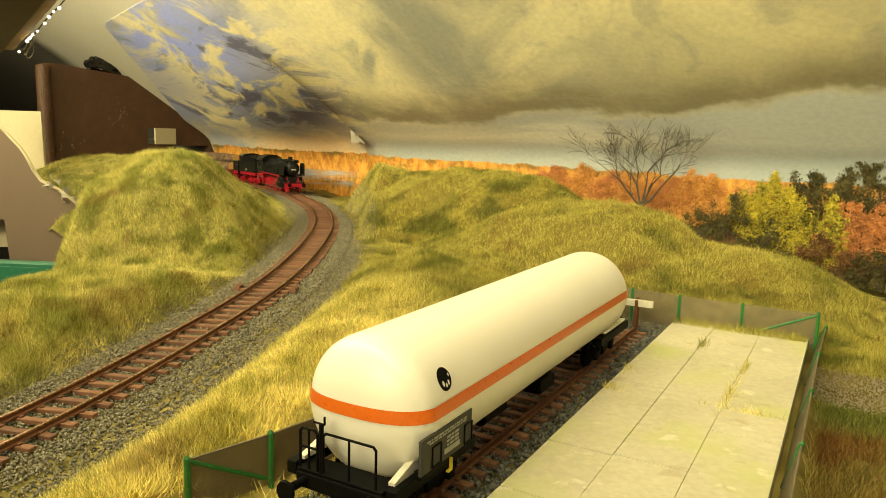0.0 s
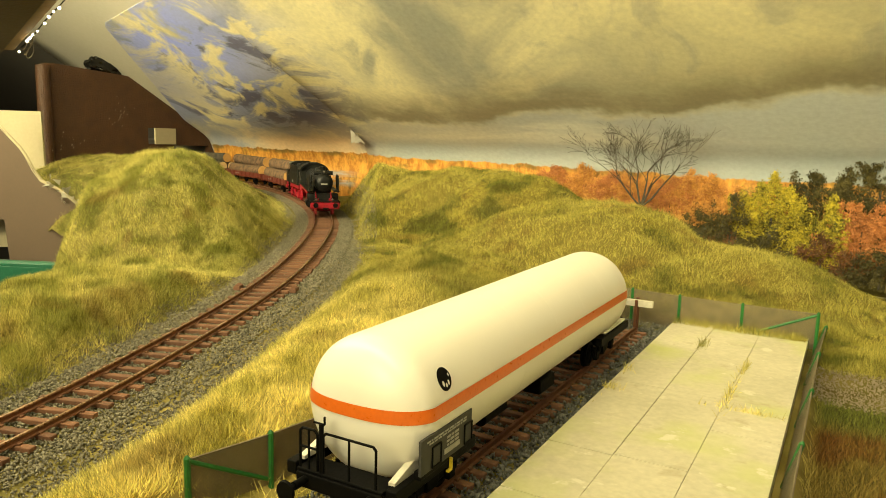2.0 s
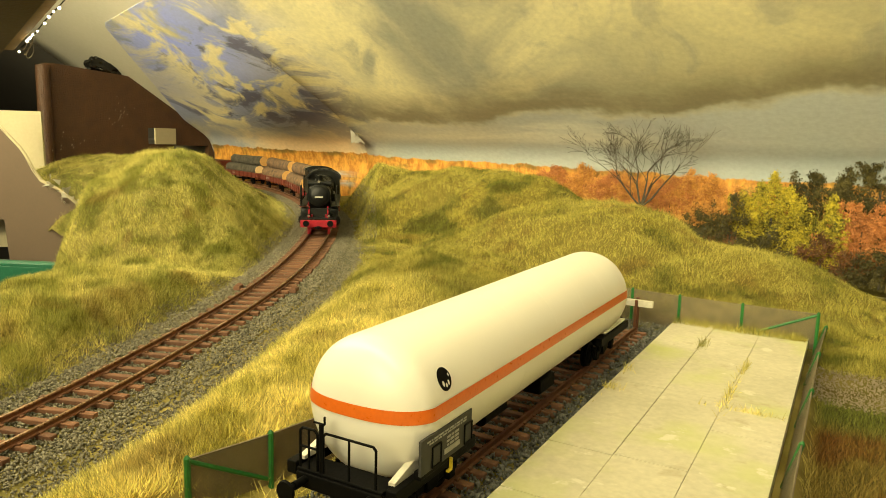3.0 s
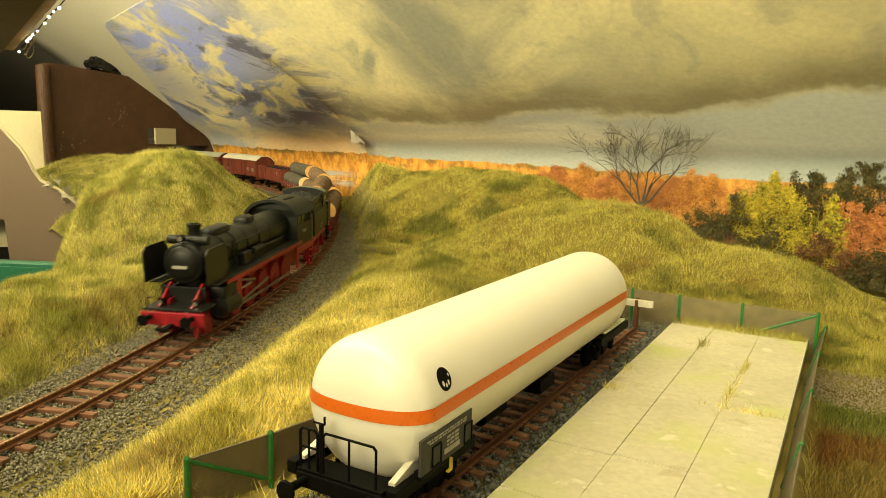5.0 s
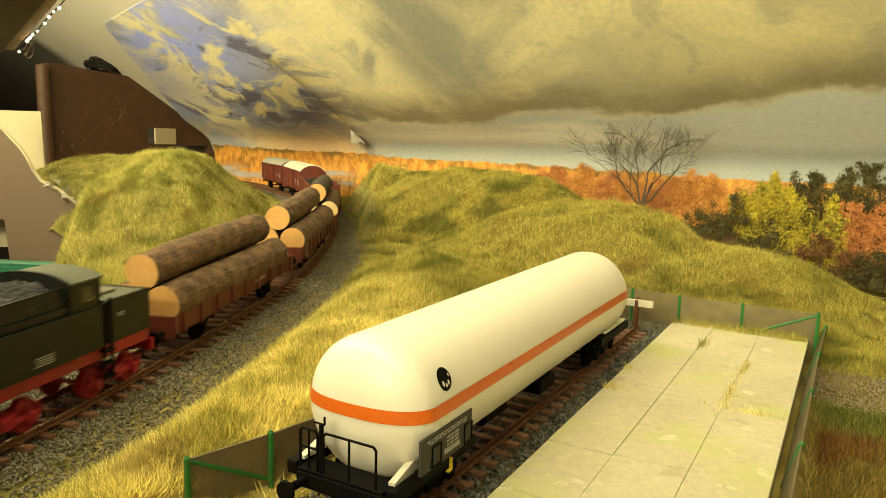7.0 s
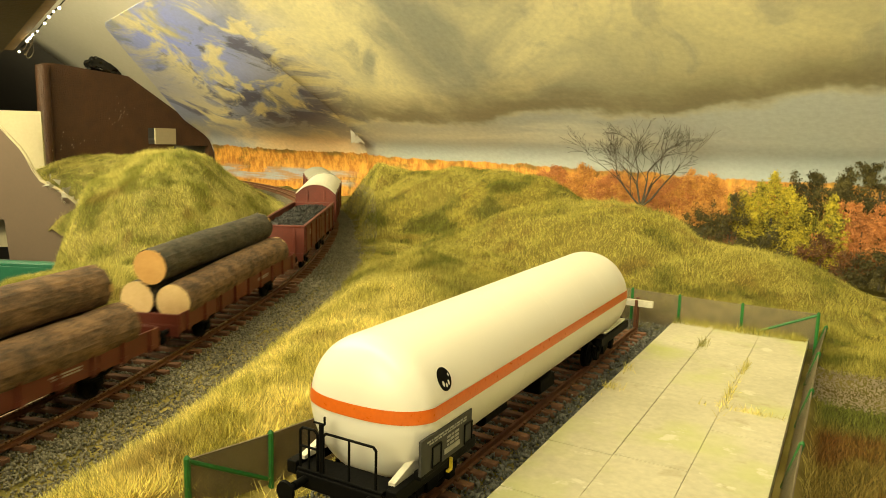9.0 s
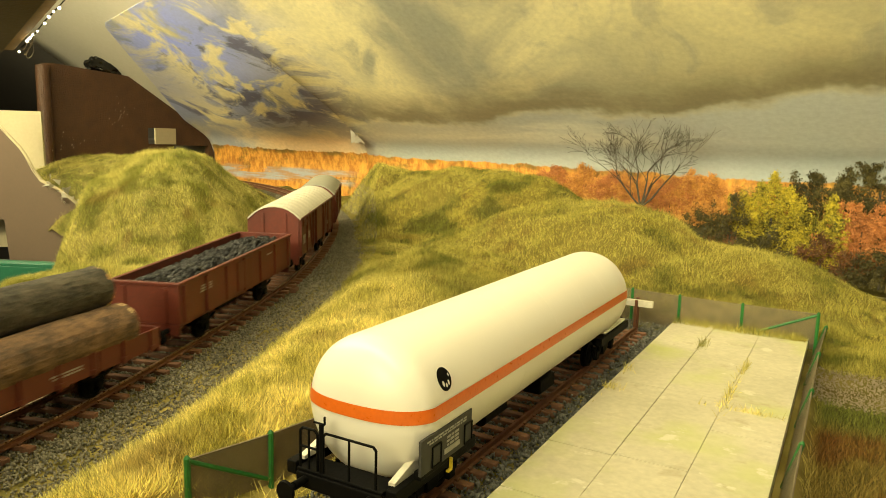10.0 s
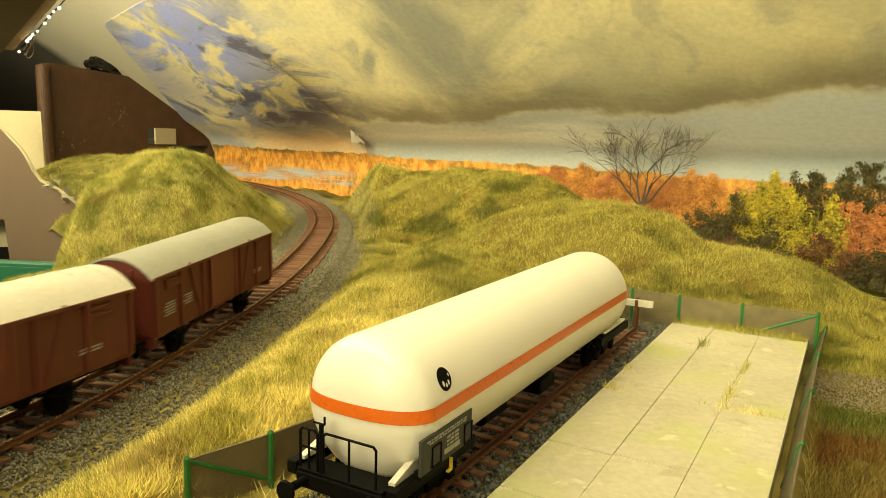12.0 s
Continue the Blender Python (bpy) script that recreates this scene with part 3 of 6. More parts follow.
def wheelset(parent, x, r, material, spokes=0, spin=True, name="wheelset"):
    bm = wheel_mesh(B(), 0, r, spokes)
    bmesh.ops.translate(bm, vec=(0, 0, -r), verts=bm.verts)
    ob = part(name, bm, material, parent, smooth=True)
    ob.matrix_basis = pose(x, 0, r)
    if spin:
        SPINNING.append((ob, x, r))
    return ob


def buffers(parent, x, material=BLACK, z=0.0122, facing=1, apart=0.0101):
    for s in (-1, 1):
        bm = rod(B(), (x, s * apart, z), (x + facing * 0.0042, s * apart, z), 0.0011, seg=10)
        rod(bm, (x + facing * 0.0042, s * apart, z), (x + facing * 0.0068, s * apart, z), 0.0007, seg=8)
        rod(bm, (x + facing * 0.0068, s * apart, z), (x + facing * 0.0076, s * apart, z), 0.0027, 0.0025, seg=14)
        part("buffer", bm, material, parent, smooth=True)


def coupling(parent, x, facing):
    bm = box(B(), (x + facing * 0.005, 0, 0.0085), (0.011, 0.0022, 0.0014), 0.0002)
    box(bm, (x + facing * 0.0095, 0, 0.0090), (0.0016, 0.0060, 0.0016), 0.0002)
    part("coupling", bm, BLACK, parent)


def bogie(parent, x, wheelbase, r, frame_mat, wheel_mat, spin=True):
    bm = B()
    for s in (-1, 1):
        y = s * 0.0117
        box(bm, (x, y, r + 0.0008), (wheelbase + 0.008, 0.0012, 0.0022), 0.0003)
        for e in (-1, 1):
            box(bm, (x + e * wheelbase / 2, y + s * 0.0006, r), (0.0034, 0.0018, 0.0036), 0.0003)
            for k in (-1, 1):
                rod(bm, (x + e * wheelbase / 2 + k * 0.0026, y + s * 0.0006, r), (x + e * wheelbase / 2 + k * 0.0026, y + s * 0.0006, r + 0.0042), 0.0007, seg=7)
        box(bm, (x, y + s * 0.0005, r + 0.0015), (0.006, 0.0016, 0.0044), 0.0003)
    box(bm, (x, 0, r + 0.003), (0.006, 0.022, 0.002))
    part("bogie_frame", bm, frame_mat, parent)
    for e in (-1, 1):
        wheelset(parent, x + e * wheelbase / 2, r, wheel_mat, spin=spin)


def bars(parent, x, y, z, w, h, n, facing, material=LETTER, name="lettering"):
    """Rows of small plain marks in place of lettering on a side."""
    bm = B()
    rng = random.Random(int(abs(x * 1e5 + z * 1e4)))
    for k in range(n):
        zz = z - k * h * 1.7
        a = -w / 2
        while a < w / 2:
            d = rng.uniform(0.0006, 0.0022)
            box(bm, (x + a + d / 2, y, zz), (d, 0.00012, h))
            a += d + 0.0005
    part(name, bm, material, parent)


def tank_wagon():
    L, R, zc = 0.0831, 0.0187, 0.0279
    ob = thing("tank_wagon", "cream four-axle gas tank wagon with an orange band on the siding", "tank wagon", pose(SIDING + 0.0005, 0.2272, 0, 0, 0, -90))
    cap = 0.0098

    def dome(rho):
        return cap * max(0.0, 1 - rho ** 2.6) ** 0.52
    prof = [(L + dome(r), R * r) for r in [0.02, 0.15, 0.3, 0.45, 0.6, 0.7, 0.78, 0.85, 0.9, 0.94, 0.97, 0.99, 1.0]]
    body = [(-a, r) for a, r in prof] + [(L * k / 8, R) for k in range(-7, 8)] + [(a, r) for a, r in reversed(prof)]
    tank = part("tank", lathe(B(), body, (1, 0, 0), (0, 0, zc), 72), TANK, ob, smooth=True)
    bm = B()
    levels = [-0.0001 + 0.00068 * k for k in range(6)]
    loops = []
    for lv in levels:
        k = R + 0.00012
        half = math.sqrt(k * k - lv * lv)
        ring = []
        for end in (1, -1):
            for q in range(33):
                t = math.pi / 2 - math.pi * q / 32
                yy = half * math.sin(t) * end
                rho = min(1.0, math.sqrt(yy * yy + lv * lv) / k)
                ring.append(bm.verts.new((end * (L + dome(rho) * 1.01 + (0.00012 if rho < 0.99 else 0)), yy, zc + lv)))
        loops.append(ring)
    for p, q in zip(loops, loops[1:]):
        for i in range(len(p)):
            j = (i + 1) % len(p)
            bm.faces.new((p[i], p[j], q[j], q[i]))
    part("orange_band", bm, ORANGE, tank, "orange band round the tank", smooth=True)
    # round black emblem, and small marks
    ang = radians(26)
    for s in (1, -1):
        n = Vector((0, -s * math.cos(ang), math.sin(ang)))
        t = Vector((0, s * math.sin(ang), math.cos(ang)))
        c = Vector((0.0769, 0, zc)) + n * R

        def patch(cx, ct, rx, rt, lift, seg=20):
            bm = B()
            rows = []
            for k in range(seg + 1):
                b = -rt + 2 * rt * k / seg
                half = rx * math.sqrt(max(0.0, 1 - (b / rt) ** 2)) + 1e-6
                q = ct + b
                rows.append([bm.verts.new(c + Vector((cx + e * half, 0, 0)) + t * q + n * (lift - q * q / (2 * R))) for e in (-1, 1)])
            for p, q in zip(rows, rows[1:]):
                bm.faces.new((p[0], p[1], q[1], q[0]))
            return bm
        em = part("emblem", patch(0, 0, 0.0030, 0.0031, 0.00012), BLACK, tank, "round black emblem")
        for cx, ct, rx, rt in ((0.0012, -0.0010, 0.0005, 0.0008), (-0.0012, -0.0012, 0.0004, 0.0007), (0.0000, -0.0016, 0.0004, 0.0006), (-0.0020, 0.0006, 0.0003, 0.0005)):
            part("emblem_patch", patch(cx, ct, rx, rt, 0.00022, 10), TANK, em)
        for k in range(2):
            part("mark", box(B(), (0.0795, -s * 0.0177, zc - 0.0062 - 0.0024 * k), (0.0032, 0.0006, 0.0007)), DARK, tank)
    for xx in (-0.055, -0.028, 0.0, 0.028):
        part("weld_seam", lathe(B(), [(-0.00025, R + 0.00002), (-0.0002, R + 0.00004), (0.0002, R + 0.00004), (0.00025, R + 0.00002)], (1, 0, 0), (xx, 0, zc), 64), TANK, tank, smooth=True)
    # underframe
    for e in (-1, 1):
        for s in (-1, 1):
            part("sole_bar", box(B(), (e * 0.0775, s * 0.0150, 0.0128), (0.040, 0.0030, 0.0034), 0.0003), BLACK, ob)
        part("end_beam", box(B(), (e * 0.0972, 0, 0.0108), (0.0022, 0.0256, 0.0040), 0.0003), BLACK, ob)
        part("end_platform", box(B(), (e * 0.0942, 0, 0.0133), (0.0074, 0.0258, 0.0008), 0.0002), BLACK, ob)
    for e in (-1, 1):
        for s in (-1, 1):
            bm = prism(B(), [(0, 0), (0.013, 0), (0.013, 0.0040), (0.011, 0.0040), (0, 0.0008)], (e * 0.0950, s * 0.0136 - 0.0009, 0.0144), (-e, 0, 0), (0, 0, 1), 0.0018)
            part("saddle", bm, WHITE, ob, "pale saddle under the tank end")
        bogie(ob, e * 0.0745, 0.0205, 0.0053, BLACK, BLACK, spin=False)
        buffers(ob, e * 0.0983, BLACK, 0.0112, e, 0.0098)
        # end platform railing
        x = e * 0.0972
        for y0, y1 in ((-0.0122, -0.0068), (-0.0050, 0.0106)):
            bm = B()
            pipe(bm, [(x, y0, 0.0134), (x, y0, 0.0232), (x, y0 + 0.0008, 0.0240), (x, y1 - 0.0008, 0.0240), (x, y1, 0.0232), (x, y1, 0.0134)], 0.00036)
            pipe(bm, [(x, (y0 + y1) / 2, 0.0134), (x, (y0 + y1) / 2, 0.0240)], 0.00033)
            if y0 < -0.01:
                pipe(bm, [(x, y0, 0.0192), (x, y1, 0.0192)], 0.00035)
            part("railing", bm, BLACK, ob)
        bm = rod(B(), (x, -0.0056, 0.0110), (x, -0.0056, 0.0262), 0.0006, seg=8)
        pipe(bm, [(x, -0.0080, 0.0262), (x, -0.0046, 0.0262), (x, -0.0046, 0.0282)], 0.0003)
        part("brake_column", bm, BLACK, ob)
    # inscription boards along the sides at opposite ends
    for s in (-1, 1):
        panel = part("side_panel", box(B(), (s * 0.0775, s * 0.0184, 0.0204), (0.0258, 0.0008, 0.0090), 0.0002), DARK, ob, "dark grey inscription panel")
        bars(panel, s * 0.0775, s * 0.01887, 0.0236, 0.019, 0.0004, 2, s)
        bars(panel, s * 0.0750, s * 0.01887, 0.0216, 0.006, 0.0006, 3, s)
        bm = B()
        for xx, w in ((s * 0.0668, 0.0040), (s * 0.0832, 0.0042)):
            for q in (-1, 1):
                box(bm, (xx + q * w / 2, s * 0.01892, 0.0190), (0.0003, 0.0004, 0.0052))
                box(bm, (xx, s * 0.01892, 0.0190 + q * 0.0026), (w, 0.0004, 0.0003))
        part("label_frame", bm, BLACK, panel)
        part("label", box(B(), (s * 0.0755, s * 0.01888, 0.0182), (0.0078, 0.0003, 0.0013)), LETTER, panel, "pale label strip")
        part("bracket", box(B(), (s * 0.0775, s * 0.0172, 0.0155), (0.0240, 0.0020, 0.0022), 0.0002), BLACK, panel)
        part("deck_plate", box(B(), (-0.0800, s * 0.0132, 0.0152), (0.0300, 0.0050, 0.0008), 0.0002), WHITE, ob, "cream deck plate beside the tank end")
        bm = box(B(), (s * 0.0755, s * 0.0187, 0.0138), (0.0005, 0.0008, 0.0030))
        box(bm, (s * 0.0763, s * 0.0187, 0.0122), (0.0020, 0.0008, 0.0005))
        part("hook", bm, YELLOW, ob, "small yellow hook mark")
        box_bm = box(B(), (-0.010, s * 0.008, 0.0085), (0.014, 0.007, 0.005), 0.0006)
        part("brake_gear", box_bm, BLACK, ob)
        part("air_tank", rod(B(), (0.018, s * 0.006, 0.0085), (0.034, s * 0.006, 0.0085), 0.0024, seg=14), BLACK, ob, smooth=True)
    return ob


tank_wagon()


def engine():
    ob = thing("steam_engine", "black steam engine with red frames and wheels", "steam engine")
    zb = 0.0345
    bm = lathe(B(), [(-0.050, 0.0102), (-0.022, 0.0100), (-0.012, 0.0098), (0.0, 0.0096), (0.040, 0.0094), (0.0405, 0.0098), (0.0645, 0.0098), (0.0650, 0.0094), (0.0655, 0.0088)], (1, 0, 0), (0, 0, zb), 40)
    boiler = part("boiler", bm, LOCO, ob, smooth=True)
    part("smokebox_door", lathe(B(), [(0.0650, 0.0086), (0.0662, 0.0080), (0.0674, 0.0055), (0.0680, 0.0015)], (1, 0, 0), (0, 0, zb), 32), LOCO, boiler, smooth=True)
    for xx in (-0.036, -0.020, -0.004, 0.012, 0.026, 0.038):
        part("boiler_band", lathe(B(), [(-0.0005, 0.00985), (-0.0004, 0.01012), (0.0004, 0.01012), (0.0005, 0.00985)], (1, 0, 0), (xx, 0, zb), 40), LOCO, boiler, smooth=True)
    part("chimney", lathe(B(), [(0.0080, 0.0040), (0.0100, 0.0031), (0.0150, 0.0030), (0.0158, 0.0035), (0.0168, 0.0034), (0.0168, 0.0024), (0.0130, 0.0022)], (0, 0, 1), (0.0525, 0, zb), 20), LOCO, boiler, "stubby chimney", smooth=True)
    for xx, ln in ((0.0300, 0.020), (-0.0060, 0.012)):
        bm = box(B(), (xx, 0, zb + 0.0096), (ln, 0.0084, 0.0056), 0.0018)
        part("dome", bm, LOCO, boiler, smooth=True)
    bm = B()
    for s in (-1, 1):
        pipe(bm, [(-0.046, s * 0.0098, zb + 0.0038), (0.052, s * 0.0095, zb + 0.0038)], 0.00035)
        pipe(bm, [(0.034, s * 0.0104, zb + 0.006), (0.030, s * 0.0108, zb - 0.008)], 0.0006)
        rod(bm, (-0.004, s * 0.0108, zb - 0.004), (0.010, s * 0.0108, zb - 0.004), 0.0020, seg=12)
        box(bm, (0.020, s * 0.0112, zb - 0.0055), (0.010, 0.0036, 0.0066), 0.0006)
    rod(bm, (0.0585, -0.010, zb + 0.0100), (0.0585, 0.010, zb + 0.0100), 0.0022, seg=14)
    part("feed_pipework", bm, LOCO, boiler)
    # running boards, deflectors
    for s in (-1, 1):
        bm = box(B(), (0.008, s * 0.0140, 0.0252), (0.114, 0.0062, 0.0009), 0.0002)
        part("running_board", bm, LOCO, ob)
        part("valance", box(B(), (0.000, s * 0.0167, 0.0238), (0.110, 0.0008, 0.0020), 0.0001), RED, ob, "red running board edge")
        bm = prism(B(), [(0, 0), (0.022, 0), (0.0225, 0.0140), (0.020, 0.0165), (0.003, 0.0165), (0.0, 0.013)], (0.0500, s * 0.0152, 0.0262), (1, 0, 0), (0, 0, 1), 0.0006)
        part("smoke_deflector", bm, LOCO, ob, "tall black smoke deflector plate")
        bm = rod(B(), (0.0420, s * 0.0135, 0.0120), (0.0580, s * 0.0135, 0.0120), 0.0048, seg=20)
        box(bm, (0.0500, s * 0.0125, 0.0188), (0.0150, 0.0080, 0.0070), 0.0012)
        part("cylinder", bm, LOCO, ob, smooth=True)
    # frames, beams, lamps
    bm = B()
    for s in (-1, 1):
        box(bm, (-0.005, s * 0.0060, 0.0128), (0.148, 0.0010, 0.0105))
        box(bm, (-0.064, s * 0.0150, 0.0190), (0.031, 0.0012, 0.0044), 0.0002)
        box(bm, (-0.050, s * 0.0150, 0.0130), (0.0030, 0.0010, 0.0100), 0.0002)
        box(bm, (0.0725, s * 0.0088, 0.0062), (0.0012, 0.0016, 0.0090), 0.0002)
        box(bm, (0.036, s * 0.0140, 0.0150), (0.006, 0.0014, 0.0150), 0.0002)
        prism(bm, [(0, 0), (0.016, 0), (0.001, 0.011), (0, 0.011)], (0.0610, s * 0.0080, 0.0135), (1, 0, 0), (0, 0, 1), 0.0010)
    part("main_frame", bm, RED, ob)
    part("firebox", box(B(), (-0.002, 0, 0.0240), (0.100, 0.0190, 0.0120), 0.001), LOCO, ob)
    bm = box(B(), (0.0770, 0, 0.0112), (0.0016, 0.0305, 0.0062), 0.0003)
    part("buffer_beam", bm, RED, ob, "red front buffer beam")
    bm = box(B(), (0.0700, 0, 0.0152), (0.0140, 0.0290, 0.0010), 0.0002)
    box(bm, (0.0640, 0, 0.0190), (0.0012, 0.0200, 0.0080), 0.0002)
    part("front_apron", bm, LOCO, ob)
    buffers(ob, 0.0778, BLACK, 0.0122, 1)
    coupling(ob, 0.0770, 1)
    for y, z in ((-0.0085, 0.0172), (0.0085, 0.0172), (0.0, 0.0465)):
        bm = rod(B(), (0.0690 if z < 0.03 else 0.0640, y, z), (0.0720 if z < 0.03 else 0.0670, y, z), 0.0016, seg=14)
        lamp = part("headlight", bm, BLACK, ob, smooth=True)
        part("lens", rod(B(), (0.0720 if z < 0.03 else 0.0670, y, z), (0.0723 if z < 0.03 else 0.0673, y, z), 0.0012, seg=14), STEEL, lamp)
    plate = box(B(), (0.0683, 0, zb - 0.0012), (0.0004, 0.0070, 0.0013))
    part("number_plate", plate, LETTER, ob, "plain pale plate")
    bm = B()
    for s in (-1, 1):
        pipe(bm, [(0.0762, s * 0.0125, 0.015), (0.0762, s * 0.0125, 0.0205), (0.0762, s * 0.0095, 0.0205)], 0.0003)
    part("handrail", bm, LOCO, ob)
    # cab
    for s in (-1, 1):
        bm = box(B(), (-0.0640, s * 0.0156, 0.0285), (0.0270, 0.0008, 0.0130), 0.0002)
        for xx, w in ((-0.0515, 0.0022), (-0.0590, 0.0014), (-0.0668, 0.0016), (-0.0765, 0.0022)):
            box(bm, (xx, s * 0.0152, 0.0395), (w, 0.0008, 0.0090))
        box(bm, (-0.0640, s * 0.0150, 0.0440), (0.0270, 0.0008, 0.0016))
        wall = part("cab_side", bm, CABPAINT, ob)
        for xx, w in ((-0.0553, 0.0054), (-0.0629, 0.0062)):
            part("window", box(B(), (xx, s * 0.0150, 0.0393), (w, 0.0003, 0.0080)), PANE, wall, "dark glazed cab window")
        bars(wall, -0.0630, s * 0.01605, 0.0305, 0.006, 0.0006, 2, s)
        part("grab_rail", pipe(B(), [(-0.0780, s * 0.0160, 0.0225), (-0.0780, s * 0.0160, 0.0380)], 0.0003), STEEL, ob)
        bm = B()
        for k in range(3):
            box(bm, (-0.0745, s * 0.0150, 0.0060 + 0.0045 * k), (0.0060, 0.0030, 0.0006))
        for xx in (-0.0716, -0.0774):
            box(bm, (xx, s * 0.0150, 0.0115), (0.0005, 0.0014, 0.0130))
        part("step", bm, RED, ob)
    part("cab_front", box(B(), (-0.0502, 0, 0.0335), (0.0008, 0.0310, 0.0220), 0.0002), CABPAINT, ob)
    bm = B()
    n = 18
    arc = [(0.0172 * math.sin(a) / math.sin(1.25), 0.0415 + 0.0088 * (math.cos(a) - math.cos(1.25)) / (1 - math.cos(1.25))) for a in [-1.25 + 2.5 * k / n for k in range(n + 1)]]
    out = arc + [(y * 0.96, z - 0.0009) for y, z in reversed(arc)]
    prism(bm, out, (-0.0820, 0, 0), (0, 1, 0), (0, 0, 1), 0.0350)
    roof = part("cab_roof", bm, CABPAINT, ob, smooth=True)
    bm = B()
    rim = [(y * 1.012, z + 0.0005) for y, z in arc] + [(y * 0.96, z - 0.0012) for y, z in reversed(arc)]
    prism(bm, rim, (-0.0478, 0, 0), (0, 1, 0), (0, 0, 1), 0.0012)
    part("roof_rim", bm, LOCO, roof, "raised front edge of the cab roof")
    prism(bm := B(), [(y, z) for y, z in arc if abs(y) < 0.0171] + [(0.0150, 0.0400), (-0.0150, 0.0400)], (-0.0506, 0, 0), (0, 1, 0), (0, 0, 1), 0.0008)
    part("cab_front_top", bm, CABPAINT, ob)
    for s in (-1, 1):
        part("roof_vent", box(B(), (-0.0640, s * 0.0048, 0.0497), (0.0150, 0.0030, 0.0009), 0.0003), BLACK, roof)
    # running gear
    for k, xx in enumerate((0.0290, 0.0105, -0.0080, -0.0265, -0.0450)):
        wheelset(ob, xx, 0.0080, RED, 12, name="driving_wheelset")
    wheelset(ob, 0.0615, 0.0049, RED, 9, name="leading_wheelset")
    bm = B()
    for s in (-1, 1):
        box(bm, (-0.008, s * 0.0108, 0.0052), (0.078, 0.0008, 0.0016), 0.0003)
        for xx in (0.0290, 0.0105, -0.0080, -0.0265, -0.0450):
            rod(bm, (xx, s * 0.0103, 0.0052), (xx, s * 0.0116, 0.0052), 0.0014, seg=10)
        box(bm, (0.0185, s * 0.0120, 0.0085), (0.056, 0.0008, 0.0015), 0.0003, Euler((0, 0.10, 0)).to_matrix())
        box(bm, (0.0290, s * 0.0124, 0.0145), (0.026, 0.0008, 0.0014), 0.0003)
        box(bm, (0.0220, s * 0.0128, 0.0175), (0.022, 0.0007, 0.0012), 0.0003, Euler((0, -0.2, 0)).to_matrix())
    part("coupling_rod", bm, STEEL, ob, "dull steel driving rods")
    return ob


def lumps(name, x0, x1, w, z, h, size, n, parent, seed):
    """A heap of coal as many lumps in one mesh."""
    rng = np.random.default_rng(seed)
    x, y = rng.uniform(x0, x1, n), rng.uniform(-w, w, n)
    zz = z + h * (1 - (y / w) ** 2) * (0.75 + 0.25 * np.sin(x * 260)) + rng.normal(0, size * 0.25, n)
    ob = pebbles(name, x, y, zz, size, COAL, "", "")
    ob.parent = parent
    return ob


